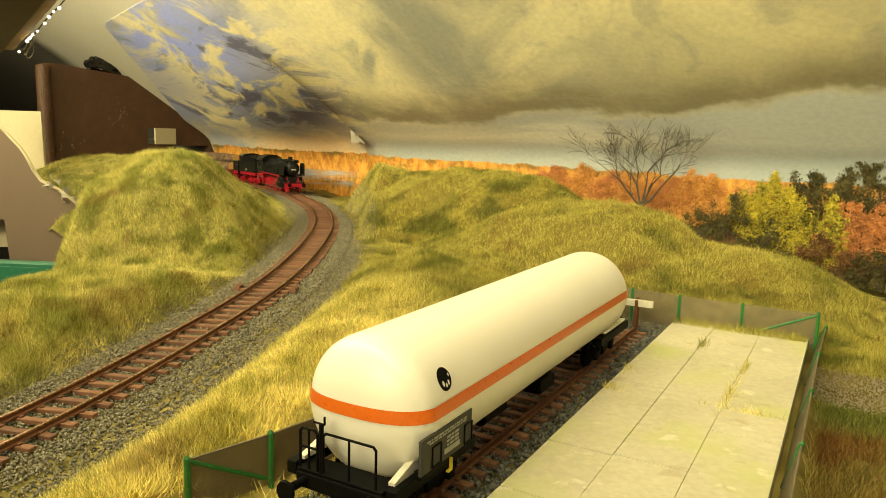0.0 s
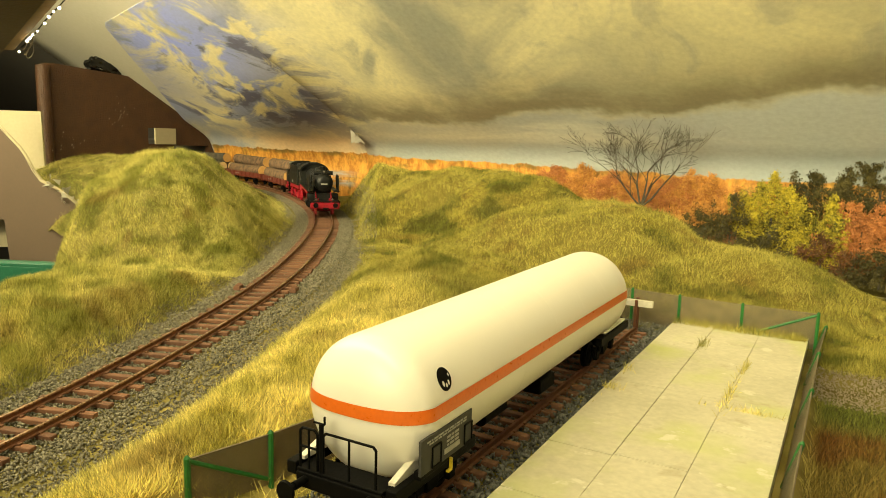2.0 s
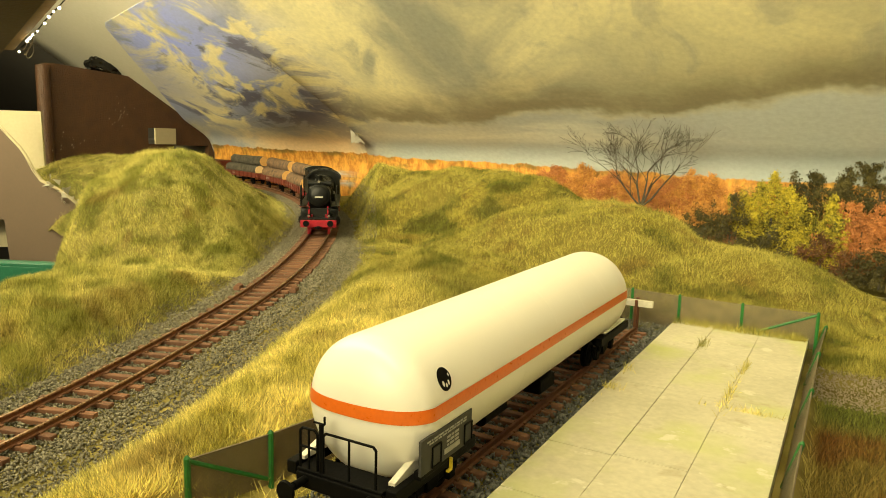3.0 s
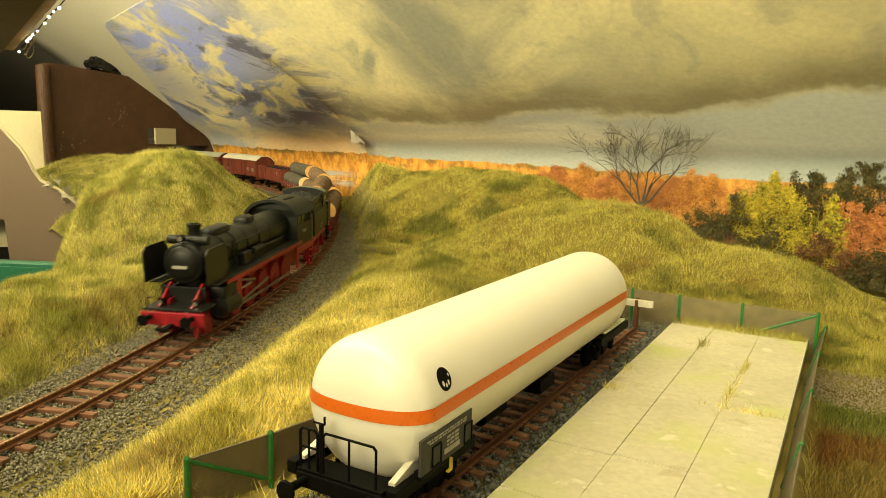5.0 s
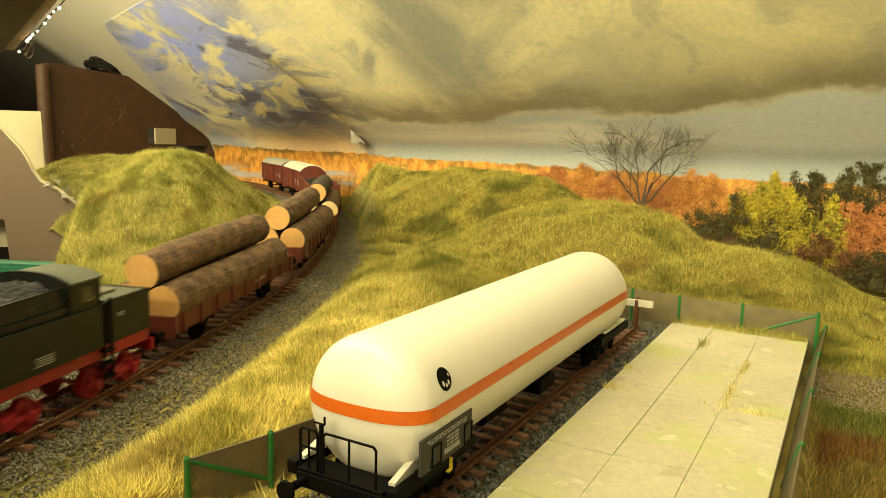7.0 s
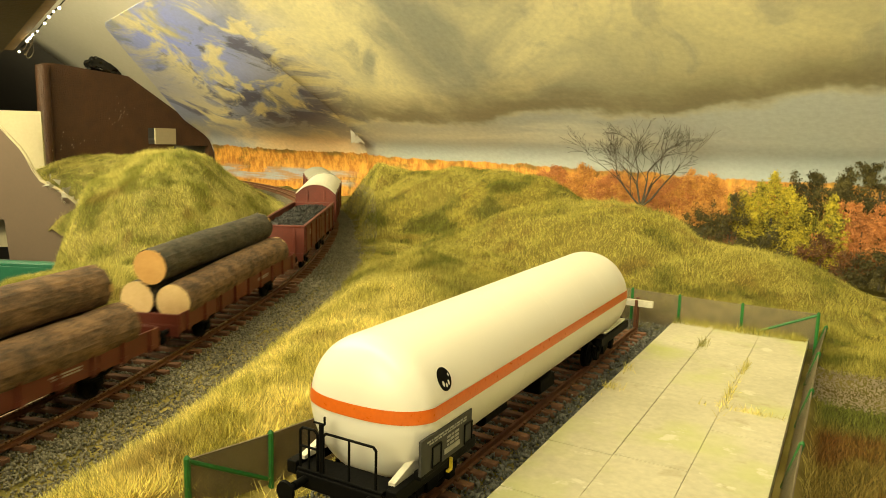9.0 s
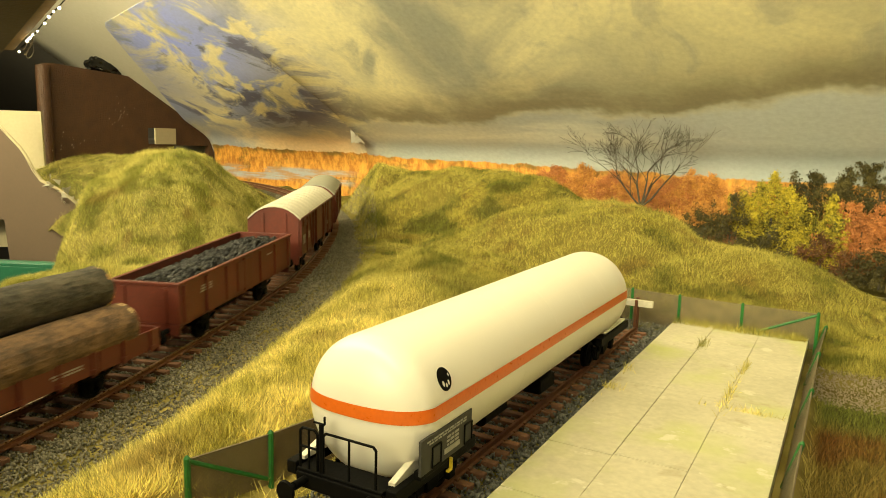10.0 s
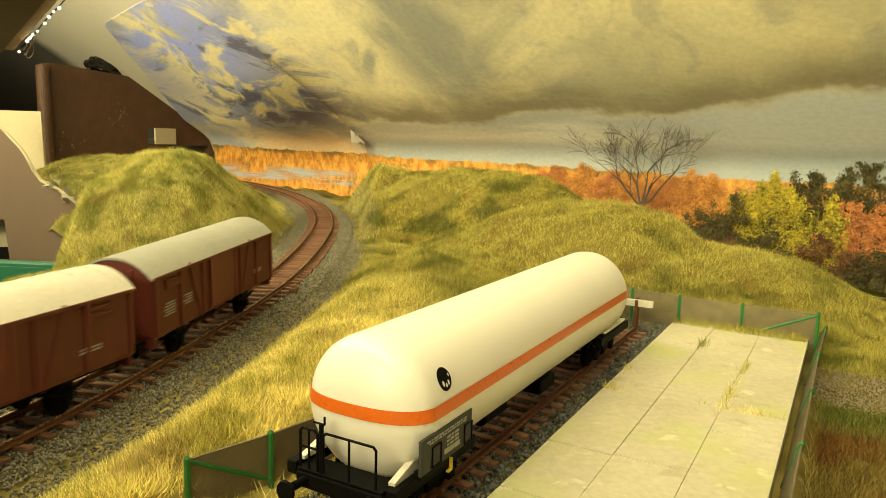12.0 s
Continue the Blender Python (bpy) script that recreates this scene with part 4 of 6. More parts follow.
def tender():
    """A cabin tender: tall coal bunker with a guard's cabin behind it, and a low water tank at the rear."""
    ob = thing("coal_tender", "black cabin tender with coal, low rear tank and red frames", "tender")
    a, b, c = 0.0445, -0.0165, -0.0440
    for s in (-1, 1):
        side = part("tall_side", box(B(), ((a + b) / 2, s * 0.0150, 0.0275), (a - b, 0.0008, 0.0155), 0.0003), CABPAINT, ob)
        bars(side, 0.0120, s * 0.01545, 0.0248, 0.0070, 0.0005, 4, s)
        bm = prism(B(), [(0, 0), (a - b - 0.002, 0), (a - b - 0.004, 0.0090), (0, 0.0100)], (b + 0.001, s * 0.0136 - 0.0004, 0.0350), (1, 0, 0), (0, 0, 1), 0.0008)
        part("bunker_side", bm, LOCO, ob, "black raised side of the coal bunker")
        low = part("tank_side", box(B(), ((b + c) / 2 - 0.001, s * 0.0143, 0.0278), (b - c - 0.003, 0.0008, 0.0160), 0.0003), CABPAINT, ob)
        bars(low, -0.0265, s * 0.0148, 0.0300, 0.0030, 0.0005, 2, s)
        part("frame_side", box(B(), (0, s * 0.0130, 0.0172), (0.0880, 0.0012, 0.0046), 0.0002), RED, ob, "red tender frame")
        bm = B()
        for k in range(3):
            box(bm, (b - 0.0015, s * 0.0150, 0.0085 + 0.0048 * k), (0.0050, 0.0030, 0.0006))
        for q in (-0.0022, 0.0022):
            box(bm, (b - 0.0015 + q, s * 0.0150, 0.0220), (0.0005, 0.0010, 0.0300))
        part("step", bm, BLACK, ob, "black ladder at the cabin door")
    part("front_wall", box(B(), (a, 0, 0.0310), (0.0008, 0.0300, 0.0225), 0.0002), CABPAINT, ob)
    part("inner_body", box(B(), ((a + b) / 2, 0, 0.0290), (a - b - 0.001, 0.0280, 0.0180)), LOCO, ob)
    lumps("coal", b + 0.016, a - 0.002, 0.0125, 0.0405, 0.0048, 0.0013, 1500, ob, 5)
    part("coal_bed", box(B(), (0.0210, 0, 0.0395), (0.0430, 0.0262, 0.0050)), COAL, ob)
    # cabin
    n = 14
    arc = [(0.0150 * (-1 + 2 * k / n), 0.0450 + 0.0030 * (1 - abs(-1 + 2 * k / n) ** 2.6)) for k in range(n + 1)]
    cabin = part("cabin", prism(B(), arc + [(0.0146, 0.0330), (-0.0146, 0.0330)], (b + 0.0005, 0, 0), (0, 1, 0), (0, 0, 1), 0.0150), CABPAINT, ob)
    part("cabin_roof", prism(B(), [(y * 1.03, z + 0.0008) for y, z in arc] + [(y * 1.03, z + 0.0001) for y, z in reversed(arc)], (b - 0.0004, 0, 0), (0, 1, 0), (0, 0, 1), 0.0165), ROOF_CAB, cabin, "grey-green cabin roof")
    part("bunker_arch", prism(B(), [(y * 1.02, z + 0.0014) for y, z in arc] + [(y * 0.9, z - 0.004) for y, z in reversed(arc)], (b + 0.0160, 0, 0), (0, 1, 0), (0, 0, 1), 0.0012), LOCO, cabin, "black arched bunker end")
    for s in (-1, 1):
        part("window", box(B(), (b + 0.0075, s * 0.0147, 0.0405), (0.0060, 0.0005, 0.0055)), PANE, cabin, "dark cabin window")
    # low rear tank
    part("water_tank", box(B(), ((b + c) / 2 - 0.001, 0, 0.0275), (b - c - 0.004, 0.0280, 0.0150), 0.0004), LOCO, ob)
    part("tank_top", box(B(), ((b + c) / 2 - 0.001, 0, 0.0353), (b - c - 0.006, 0.0264, 0.0008), 0.0002), ROOF_CAB, ob, "grey tank top")
    part("rear_wall", box(B(), (c + 0.0005, 0, 0.0278), (0.0008, 0.0292, 0.0160), 0.0002), CABPAINT, ob)
    part("water_hatch", box(B(), (-0.0300, 0, 0.0362), (0.0100, 0.0130, 0.0014), 0.0005), STEEL, ob)
    part("underframe", box(B(), (0, 0, 0.0170), (0.0860, 0.0240, 0.0030)), RED, ob)
    for e in (-1, 1):
        bogie(ob, e * 0.0255, 0.0205, 0.0056, RED, RED)
    part("buffer_beam", box(B(), (c - 0.0004, 0, 0.0128), (0.0014, 0.0300, 0.0048), 0.0002), RED, ob)
    buffers(ob, c - 0.0010, BLACK, 0.0122, -1)
    coupling(ob, c - 0.0006, -1)
    return ob


def two_axle(ob, length, base, r=0.0056):
    for s in (-1, 1):
        part("sole_bar", box(B(), (0, s * 0.0098, 0.0120), (length, 0.0012, 0.0026), 0.0002), BLACK, ob)
        for e in (-1, 1):
            bm = box(B(), (e * base / 2, s * 0.0112, 0.0085), (0.0080, 0.0010, 0.0070), 0.0002)
            box(bm, (e * base / 2, s * 0.0120, r), (0.0034, 0.0018, 0.0034), 0.0003)
            guard = part("axle_guard", bm, BLACK, ob)
            part("leaf_spring", pipe(B(), [(e * base / 2 - 0.0085, s * 0.0118, 0.0100), (e * base / 2 - 0.004, s * 0.0118, 0.0085), (e * base / 2 + 0.004, s * 0.0118, 0.0085), (e * base / 2 + 0.0085, s * 0.0118, 0.0100)], 0.0006), BLACK, guard)
    part("brake_gear", box(B(), (0, 0, 0.0085), (0.022, 0.0120, 0.0042), 0.0004), BLACK, ob)
    for e in (-1, 1):
        part("end_beam", box(B(), (e * (length / 2 - 0.0008), 0, 0.0118), (0.0016, 0.0300, 0.0040), 0.0002), WAGON, ob)
    for e in (-1, 1):
        wheelset(ob, e * base / 2, r, BLACK)
        buffers(ob, e * length / 2, BLACK, 0.0122, e)
        coupling(ob, e * length / 2, e)


def log(parent, x0, x1, y, z, r, seed, bark, sawn):
    """A felled trunk, a little crooked and tapered, with rough bark."""
    bm, rng = B(), random.Random(seed)
    seg, n, rings = 22, 26, []
    ph = rng.uniform(0, 6)
    for k in range(n + 1):
        u = k / n
        cy, cz = y + 0.0005 * math.sin(u * 4 + ph), z + 0.0004 * math.cos(u * 5 + ph)
        rr = r * (1.0 - 0.06 * u)
        ring = []
        for q in range(seg):
            a = 2 * math.pi * q / seg
            f = 1 + 0.045 * noise.noise((u * 9 + seed, math.cos(a) * 2.2, math.sin(a) * 2.2)) + rng.uniform(-0.022, 0.022)
            ring.append(bm.verts.new((x0 + (x1 - x0) * u, cy + rr * f * math.cos(a), cz + rr * f * math.sin(a))))
        rings.append(ring)
    for p, q in zip(rings, rings[1:]):
        for i in range(seg):
            bm.faces.new((p[i], p[(i + 1) % seg], q[(i + 1) % seg], q[i]))
    ob = part("log", bm, bark, parent, smooth=False)
    for k, ring, sx in ((0, rings[0], -1), (n, rings[-1], 1)):
        u = k / n
        cy, cz = y + 0.0005 * math.sin(u * 4 + ph), z + 0.0004 * math.cos(u * 5 + ph)
        rr = r * (1.0 - 0.06 * u) * 0.985
        xe = x0 + (x1 - x0) * u
        part("cut_end", rod(B(), (xe - sx * 0.001, cy, cz), (xe + sx * 0.0002, cy, cz), rr, seg=22), sawn, ob, "freshly sawn log end")


def log_wagon(seed, pale):
    ob = thing("log_wagon", "oxide red stake wagon loaded with three thick logs", "flat wagon", group="log wagons")
    L = 0.1385
    two_axle(ob, L, 0.076)
    part("deck", box(B(), (0, 0, 0.0142), (L, 0.0305, 0.0014), 0.0002), WAGON, ob)
    for s in (-1, 1):
        for k in range(4):
            part("drop_side", box(B(), (-0.0516 + 0.0344 * k, s * 0.0153, 0.0156), (0.0337, 0.0008, 0.0080), 0.0002), WAGON, ob)
        for k in range(9):
            bm = box(B(), (-0.0625 + 0.01562 * k, s * 0.0162, 0.0155), (0.0013, 0.0009, 0.0090), 0.0001)
            box(bm, (-0.0625 + 0.01562 * k, s * 0.0164, 0.0128), (0.0024, 0.0012, 0.0020), 0.0001)
            part("stake", bm, WAGON, ob)
        bars(ob, -0.02, s * 0.0158, 0.0165, 0.012, 0.0006, 2, s)
    for e in (-1, 1):
        part("end_board", box(B(), (e * (L / 2 - 0.0006), 0, 0.0168), (0.0009, 0.0300, 0.0056), 0.0002), WAGON, ob)
    sawn = SAWN_PALE if pale else SAWN
    r = 0.0084
    front = 0.0615 if pale else 0.0650
    log(ob, -0.0545, front, -0.0080, 0.0150 + r, r, seed, BARK_DARK if pale else BARK, sawn)
    log(ob, -0.0550, front + 0.0010, 0.0090, 0.0150 + r, r, seed + 1, BARK, sawn)
    log(ob, -0.0530, front + 0.0010, -0.0005, 0.0150 + r * 2.70, r * 0.98, seed + 2, BARK_DARK if pale else BARK, SAWN)
    return ob


def gondola():
    ob = thing("coal_wagon", "oxide red open wagon heaped with black coal", "open wagon")
    L, h = 0.1275, 0.0175
    two_axle(ob, L, 0.0680)
    part("floor_deck", box(B(), (0, 0, 0.0142), (L, 0.0305, 0.0014)), WAGON, ob)
    for s in (-1, 1):
        side = part("side_wall", box(B(), (0, s * 0.0155, 0.0150 + h / 2), (L, 0.0010, h), 0.0002), WAGON, ob)
        for k in range(7):
            x = -L / 2 + 0.004 + (L - 0.008) * k / 6
            part("rib", box(B(), (x, s * 0.0164, 0.0145 + h / 2), (0.0022, 0.0012, h - 0.001), 0.0002), WAGON, side)
        part("door", box(B(), (0, s * 0.0163, 0.0145 + h / 2), (0.0170, 0.0009, h - 0.0030), 0.0002), BOARD, side)
        part("top_rail", box(B(), (0, s * 0.0158, 0.0150 + h), (L + 0.001, 0.0020, 0.0013), 0.0003), BOARD, side)
        bars(side, 0.040, s * 0.0162, 0.0275, 0.010, 0.0007, 3, s)
        bars(side, -0.032, s * 0.0162, 0.0275, 0.007, 0.0007, 1, s)
    for e in (-1, 1):
        end = part("end_wall", box(B(), (e * (L / 2 - 0.0005), 0, 0.0150 + h / 2), (0.0010, 0.0310, h), 0.0002), WAGON, ob)
        for y in (-0.0095, 0.0095):
            part("rib", box(B(), (e * (L / 2 + 0.0003), y, 0.0145 + h / 2), (0.0010, 0.0018, h - 0.002), 0.0002), WAGON, end)
        part("top_rail", box(B(), (e * (L / 2 - 0.0003), 0, 0.0150 + h), (0.0018, 0.0310, 0.0013), 0.0003), WAGON, end)
    part("coal_bed", box(B(), (0, 0, 0.0270), (L - 0.003, 0.0296, 0.0020)), COAL, ob)
    lumps("coal", -L / 2 + 0.002, L / 2 - 0.002, 0.0145, 0.0280, 0.0040, 0.0013, 2600, ob, 9)
    return ob


def van(label, L, roof, seed, ribs):
    ob = thing("covered_wagon", label, "box wagon", group="covered wagons")
    two_axle(ob, L, L * 0.56)
    h, zt = 0.0245, 0.0390
    part("floor_deck", box(B(), (0, 0, 0.0142), (L, 0.0300, 0.0014)), WAGON, ob)
    for s in (-1, 1):
        side = part("side_wall", box(B(), (0, s * 0.0148, 0.0148 + h / 2), (L, 0.0008, h)), WAGON, ob)
        n = int(L / 0.0027)
        me = None
        for k in range(n):
            x = -L / 2 + L * (k + 0.5) / n
            if me is None:
                bm = box(B(), (0, 0, 0), (L / n - 0.00025, 0.0006, h - 0.0008))
                me = bpy.data.meshes.new("board")
                bm.to_mesh(me)
                bm.free()
                me.materials.append(BOARD)
            share("board", me, side, pose(x, s * 0.0154, 0.0148 + h / 2))
        part("sliding_door", box(B(), (0, s * 0.0162, 0.0146 + h / 2), (0.0235, 0.0009, h - 0.0012), 0.0002), WAGON, side)
        for x in (-0.012, 0.012):
            part("door_post", box(B(), (x, s * 0.0166, 0.0146 + h / 2), (0.0014, 0.0010, h), 0.0001), WAGON, side)
        for k in range(7):
            x = -L / 2 + 0.0012 + (L - 0.0024) * k / 6
            if abs(x) > 0.013:
                part("rib", box(B(), (x, s * 0.0162, 0.0146 + h / 2), (0.0016, 0.0010, h), 0.0001), WAGON, side)
        for e in (-1, 1):
            part("diagonal_brace", box(B(), (e * L * 0.22, s * 0.0161, 0.0146 + h / 2), (0.0012, 0.0008, h * 1.12), 0, Euler((0, 0, 0)).to_matrix()), WAGON, side).matrix_basis = (
                Matrix.Translation((e * L * 0.22, 0, 0.0146 + h / 2)) @ Matrix.Rotation(e * 0.35, 4, "Y") @ Matrix.Translation((-e * L * 0.22, 0, -0.0146 - h / 2)))
            vent = box(B(), (e * (L * 0.38), s * 0.0160, 0.0345), (0.0110, 0.0006, 0.0042), 0.0001)
            for q in range(4):
                box(vent, (e * (L * 0.38), s * 0.0164, 0.0331 + 0.0010 * q), (0.0100, 0.0005, 0.0004))
            part("vent", vent, WAGON, side)
        part("rail_top", box(B(), (0, s * 0.0163, 0.0386), (L, 0.0012, 0.0011), 0.0001), WAGON, side)
        bars(side, L * 0.40, s * 0.01600, 0.0265, 0.007, 0.0007, 5, s)
        bars(side, L * 0.27, s * 0.01600, 0.0265, 0.005, 0.0007, 4, s)
        bars(side, -L * 0.34, s * 0.01600, 0.0225, 0.009, 0.0007, 2, s)
    n = 18
    arc = [(0.0164 * (-1 + 2 * k / n), zt + 0.0078 * (1 - abs(-1 + 2 * k / n) ** 2.3)) for k in range(n + 1)]
    for e in (-1, 1):
        end = part("end_wall", prism(B(), [(-0.0150, 0.0148), (0.0150, 0.0148)] + [(y * 0.92, z - 0.0004) for y, z in reversed(arc)], (e * L / 2 - 0.0005, 0, 0), (0, 1, 0), (0, 0, 1), 0.0010), WAGON, ob)
        for y in (-0.0070, 0.0070):
            part("rib", box(B(), (e * (L / 2 + 0.0007), y, 0.0285), (0.0012, 0.0016, 0.0270), 0.0002), WAGON, end)
    rf = part("roof", prism(B(), arc + [(y * 0.985, z - 0.0009) for y, z in reversed(arc)], (-L / 2 - 0.0012, 0, 0), (0, 1, 0), (0, 0, 1), L + 0.0024), roof, ob, "pale curved roof", smooth=True)
    bm = B()
    for k in range(ribs):
        x = -L / 2 + L * (k + 0.5) / ribs
        prism(bm, [(y * 1.001, z + 0.00028) for y, z in arc] + [(y, z - 0.0002) for y, z in reversed(arc)], (x - 0.0004, 0, 0), (0, 1, 0), (0, 0, 1), 0.0008)
    part("roof_rib", bm, roof, rf, smooth=True)
    return ob


ENGINE, TENDER = engine(), tender()
LOGS = [log_wagon(3, False), log_wagon(13, False), log_wagon(23, True)]
GONDOLA = gondola()
VANS = [van("oxide red covered wagon with a pale ribbed roof", 0.1310, ROOF, 1, 12), van("oxide red covered wagon with a plain grey roof", 0.1160, ROOF_GREY, 2, 0)]

# the middle's place behind the front, the length over buffers, half the distance of the pivots
TRAIN = [(ENGINE, 0.0750, 0.1700, 0.045), (TENDER, 0.0450, 0.0965, 0.0255)]
TRAIN += [(w, 0.07725, 0.1545, 0.038) for w in LOGS] + [(GONDOLA, 0.0720, 0.1440, 0.031), (VANS[0], 0.0740, 0.1480, 0.037), (VANS[1], 0.0660, 0.1320, 0.033)]
# where the front buffers are
FRONT = [(0.0, 1.84), (0.75, 1.744), (1.5, 1.64), (2.5, 1.492), (3.2, 1.384), (5.0, 1.124), (5.5, 1.052), (6.0, 0.980), (7.0, 0.828), (8.0, 0.675), (9.0, 0.520), (10.0, 0.365), (11.0, 0.210), (12.0, 0.058)]


def front_at(t):
    """A smooth course through the known places."""
    return float(np.polyval(COURSE, t))


COURSE = np.polyfit([a for a, _ in FRONT], [b for _, b in FRONT], 3)


# ---- the room ----
def setting(name, bm, material, label, category):
    return tagged(part(name, bm, material), label, category, kind="structure")


E1 = Vector((-1, -BACK_SLOPE, 0)).normalized()
E2 = Vector((E1.y, -E1.x, 0)) * -1
if E2.y > 0:
    E2 = -E2
RISE = Vector((E2.x, E2.y, PITCH)).normalized()
ORIGIN = Vector((0.6, BACK_AT + BACK_SLOPE * 0.6, 0.0))


def sky_mat():
    """A printed photograph: an autumn shore below a broken evening sky."""
    m = bpy.data.materials.new("printed_sky_paper")
    m.use_nodes = True
    nt = m.node_tree
    b = nt.nodes["Principled BSDF"]
    b.inputs["Roughness"].default_value = 0.55
    uv = nt.nodes.new("ShaderNodeUVMap")
    sep = nt.nodes.new("ShaderNodeSeparateXYZ")
    nt.links.new(uv.outputs[0], sep.inputs[0])
    u, v = sep.outputs[0], sep.outputs[1]

    def rng(src, lo, hi, a=0.0, c=1.0, soft=True):
        mp = nt.nodes.new("ShaderNodeMapRange")
        mp.interpolation_type = "SMOOTHSTEP" if soft else "LINEAR"
        for k, x in (("From Min", lo), ("From Max", hi), ("To Min", a), ("To Max", c)):
            mp.inputs[k].default_value = x
        nt.links.new(src, mp.inputs["Value"])
        return mp.outputs[0]

    def tex(scale, sx, sy, detail=5.0, rough=0.55, off=0.0, warp=0.0):
        mp = nt.nodes.new("ShaderNodeMapping")
        mp.inputs["Scale"].default_value = (sx, sy, 1)
        mp.inputs["Location"].default_value = (off, off * 0.7, 0)
        nt.links.new(uv.outputs[0], mp.inputs[0])
        n = nt.nodes.new("ShaderNodeTexNoise")
        n.inputs["Scale"].default_value, n.inputs["Detail"].default_value, n.inputs["Roughness"].default_value = scale, detail, rough
        n.inputs["Distortion"].default_value = warp
        nt.links.new(mp.outputs[0], n.inputs["Vector"])
        return n.outputs[0]

    def math_(op, a, c):
        x = nt.nodes.new("ShaderNodeMath")
        x.operation = op
        for i, q in enumerate((a, c)):
            if isinstance(q, (int, float)):
                x.inputs[i].default_value = q
            else:
                nt.links.new(q, x.inputs[i])
        return x.outputs[0]

    def mix(fac, a, c):
        x = nt.nodes.new("ShaderNodeMix")
        x.data_type = "RGBA"
        if isinstance(fac, (int, float)):
            x.inputs[0].default_value = fac
        else:
            nt.links.new(fac, x.inputs[0])
        for i, q in ((6, a), (7, c)):
            if isinstance(q, tuple):
                x.inputs[i].default_value = (*q, 1)
            else:
                nt.links.new(q, x.inputs[i])
        return x.outputs[2]

    # upper sky: yellowish cloud, broken by grey
    soft = tex(5, 0.9, 1.1, 7, 0.58, 1.3, 0.8)
    cloud = mix(rng(soft, 0.36, 0.64), (0.33, 0.335, 0.28), (0.84, 0.77, 0.48))
    cloud = mix(math_("MULTIPLY", rng(u, 0.95, 0.70), 0.6), cloud, (0.76, 0.68, 0.36))
    cloud = mix(math_("MULTIPLY", rng(tex(11, 1.1, 0.8, 7, 0.62, 12.0, 1.1), 0.50, 0.66), 0.55), cloud, (0.36, 0.35, 0.27))
    # a bright bank of cloud and the grey one beside it
    bank = math_("MULTIPLY", rng(u, 1.02, 1.10), rng(u, 1.28, 1.20))
    cloud = mix(math_("MULTIPLY", bank, rng(tex(9, 1, 0.8, 6, 0.6, 2.2, 0.9), 0.40, 0.56)), cloud, (0.86, 0.78, 0.48))
    # blue-violet gaps towards one end
    end = rng(u, 1.12, 1.42)
    blue = mix(rng(v, 0.18, 0.40), (0.34, 0.37, 0.52), (0.38, 0.45, 1.0))
    gap = math_("MULTIPLY", rng(tex(7, 0.8, 1.2, 7, 0.60, 4.6, 0.9), 0.36, 0.50), end)
    sky = mix(gap, cloud, blue)
    dusk = math_("MULTIPLY", rng(tex(10, 0.85, 1.3, 7, 0.62, 7.3, 0.8), 0.50, 0.57), rng(u, 1.12, 1.30))
    dusk = math_("MULTIPLY", dusk, rng(v, 0.46, 0.38))
    sky = mix(math_("MULTIPLY", dusk, 0.88), sky, (0.13, 0.125, 0.22))
    lit = math_("MULTIPLY", rng(tex(9, 0.85, 1.2, 7, 0.6, 8.0, 1.0), 0.49, 0.59), rng(u, 1.10, 1.24))
    sky = mix(math_("MULTIPLY", lit, 0.9), sky, (0.98, 0.88, 0.53))
    far = math_("MULTIPLY", rng(u, 1.42, 1.58), rng(v, 0.20, 0.30))
    sky = mix(math_("MULTIPLY", far, 0.6), sky, (0.30, 0.335, 0.62))
    # the dark underside of the cloud, its edge rising to one side
    wob = math_("ADD", v, rng(tex(7, 0.7, 0.7, 5, 0.6, 3.3), 0.3, 0.7, -0.026, 0.026, False))
    edge_at = math_("SUBTRACT", wob, rng(u, 0.55, 1.0, 0.252, 0.208, False))
    belly = math_("MULTIPLY", rng(edge_at, -0.004, 0.012), rng(edge_at, 0.095, 0.018))
    belly = math_("MULTIPLY", belly, rng(u, 1.30, 1.16))
    belly = math_("MULTIPLY", belly, rng(tex(8, 0.8, 1.1, 6, 0.6, 9.4, 0.6), 0.28, 0.55, 0.45, 0.9))
    sky = mix(belly, sky, (0.235, 0.205, 0.125))
    # blue-grey band over the land, with pale streaks
    streak = rng(tex(5, 0.55, 2.6, 6, 0.55, 3.0, 0.3), 0.42, 0.64)
    pale = mix(streak, (0.43, 0.46, 0.45), (0.70, 0.70, 0.60))
    # print lightened at low u to make up for weak lamplight there
    pale = mix(math_("MULTIPLY", rng(u, 0.86, 0.66), 0.55), pale, (0.74, 0.78, 0.76))
    pale = mix(math_("MULTIPLY", rng(u, 0.92, 1.05), 0.5), pale, (0.56, 0.53, 0.40))
    # print darkened low down to offset stronger lamplight on the upright part
    pale = mix(math_("MULTIPLY", rng(v, 0.180, 0.140), 0.85), pale, (0.34, 0.38, 0.38))
    low = math_("MULTIPLY", rng(edge_at, 0.012, -0.010), rng(u, 1.34, 1.18))
    sky = mix(low, sky, pale)
    haze = math_("MULTIPLY", rng(v, 0.215, 0.165), rng(u, 1.22, 1.34))
    sky = mix(math_("MULTIPLY", haze, 0.9), sky, mix(rng(tex(9, 0.8, 1.4, 5, 0.6, 5.5, 0.5), 0.40, 0.60), (0.36, 0.38, 0.42), (0.66, 0.58, 0.42)))
    glow = math_("MULTIPLY", rng(v, 0.168, 0.140), math_("MULTIPLY", rng(u, 1.24, 1.32), rng(u, 1.56, 1.46)))
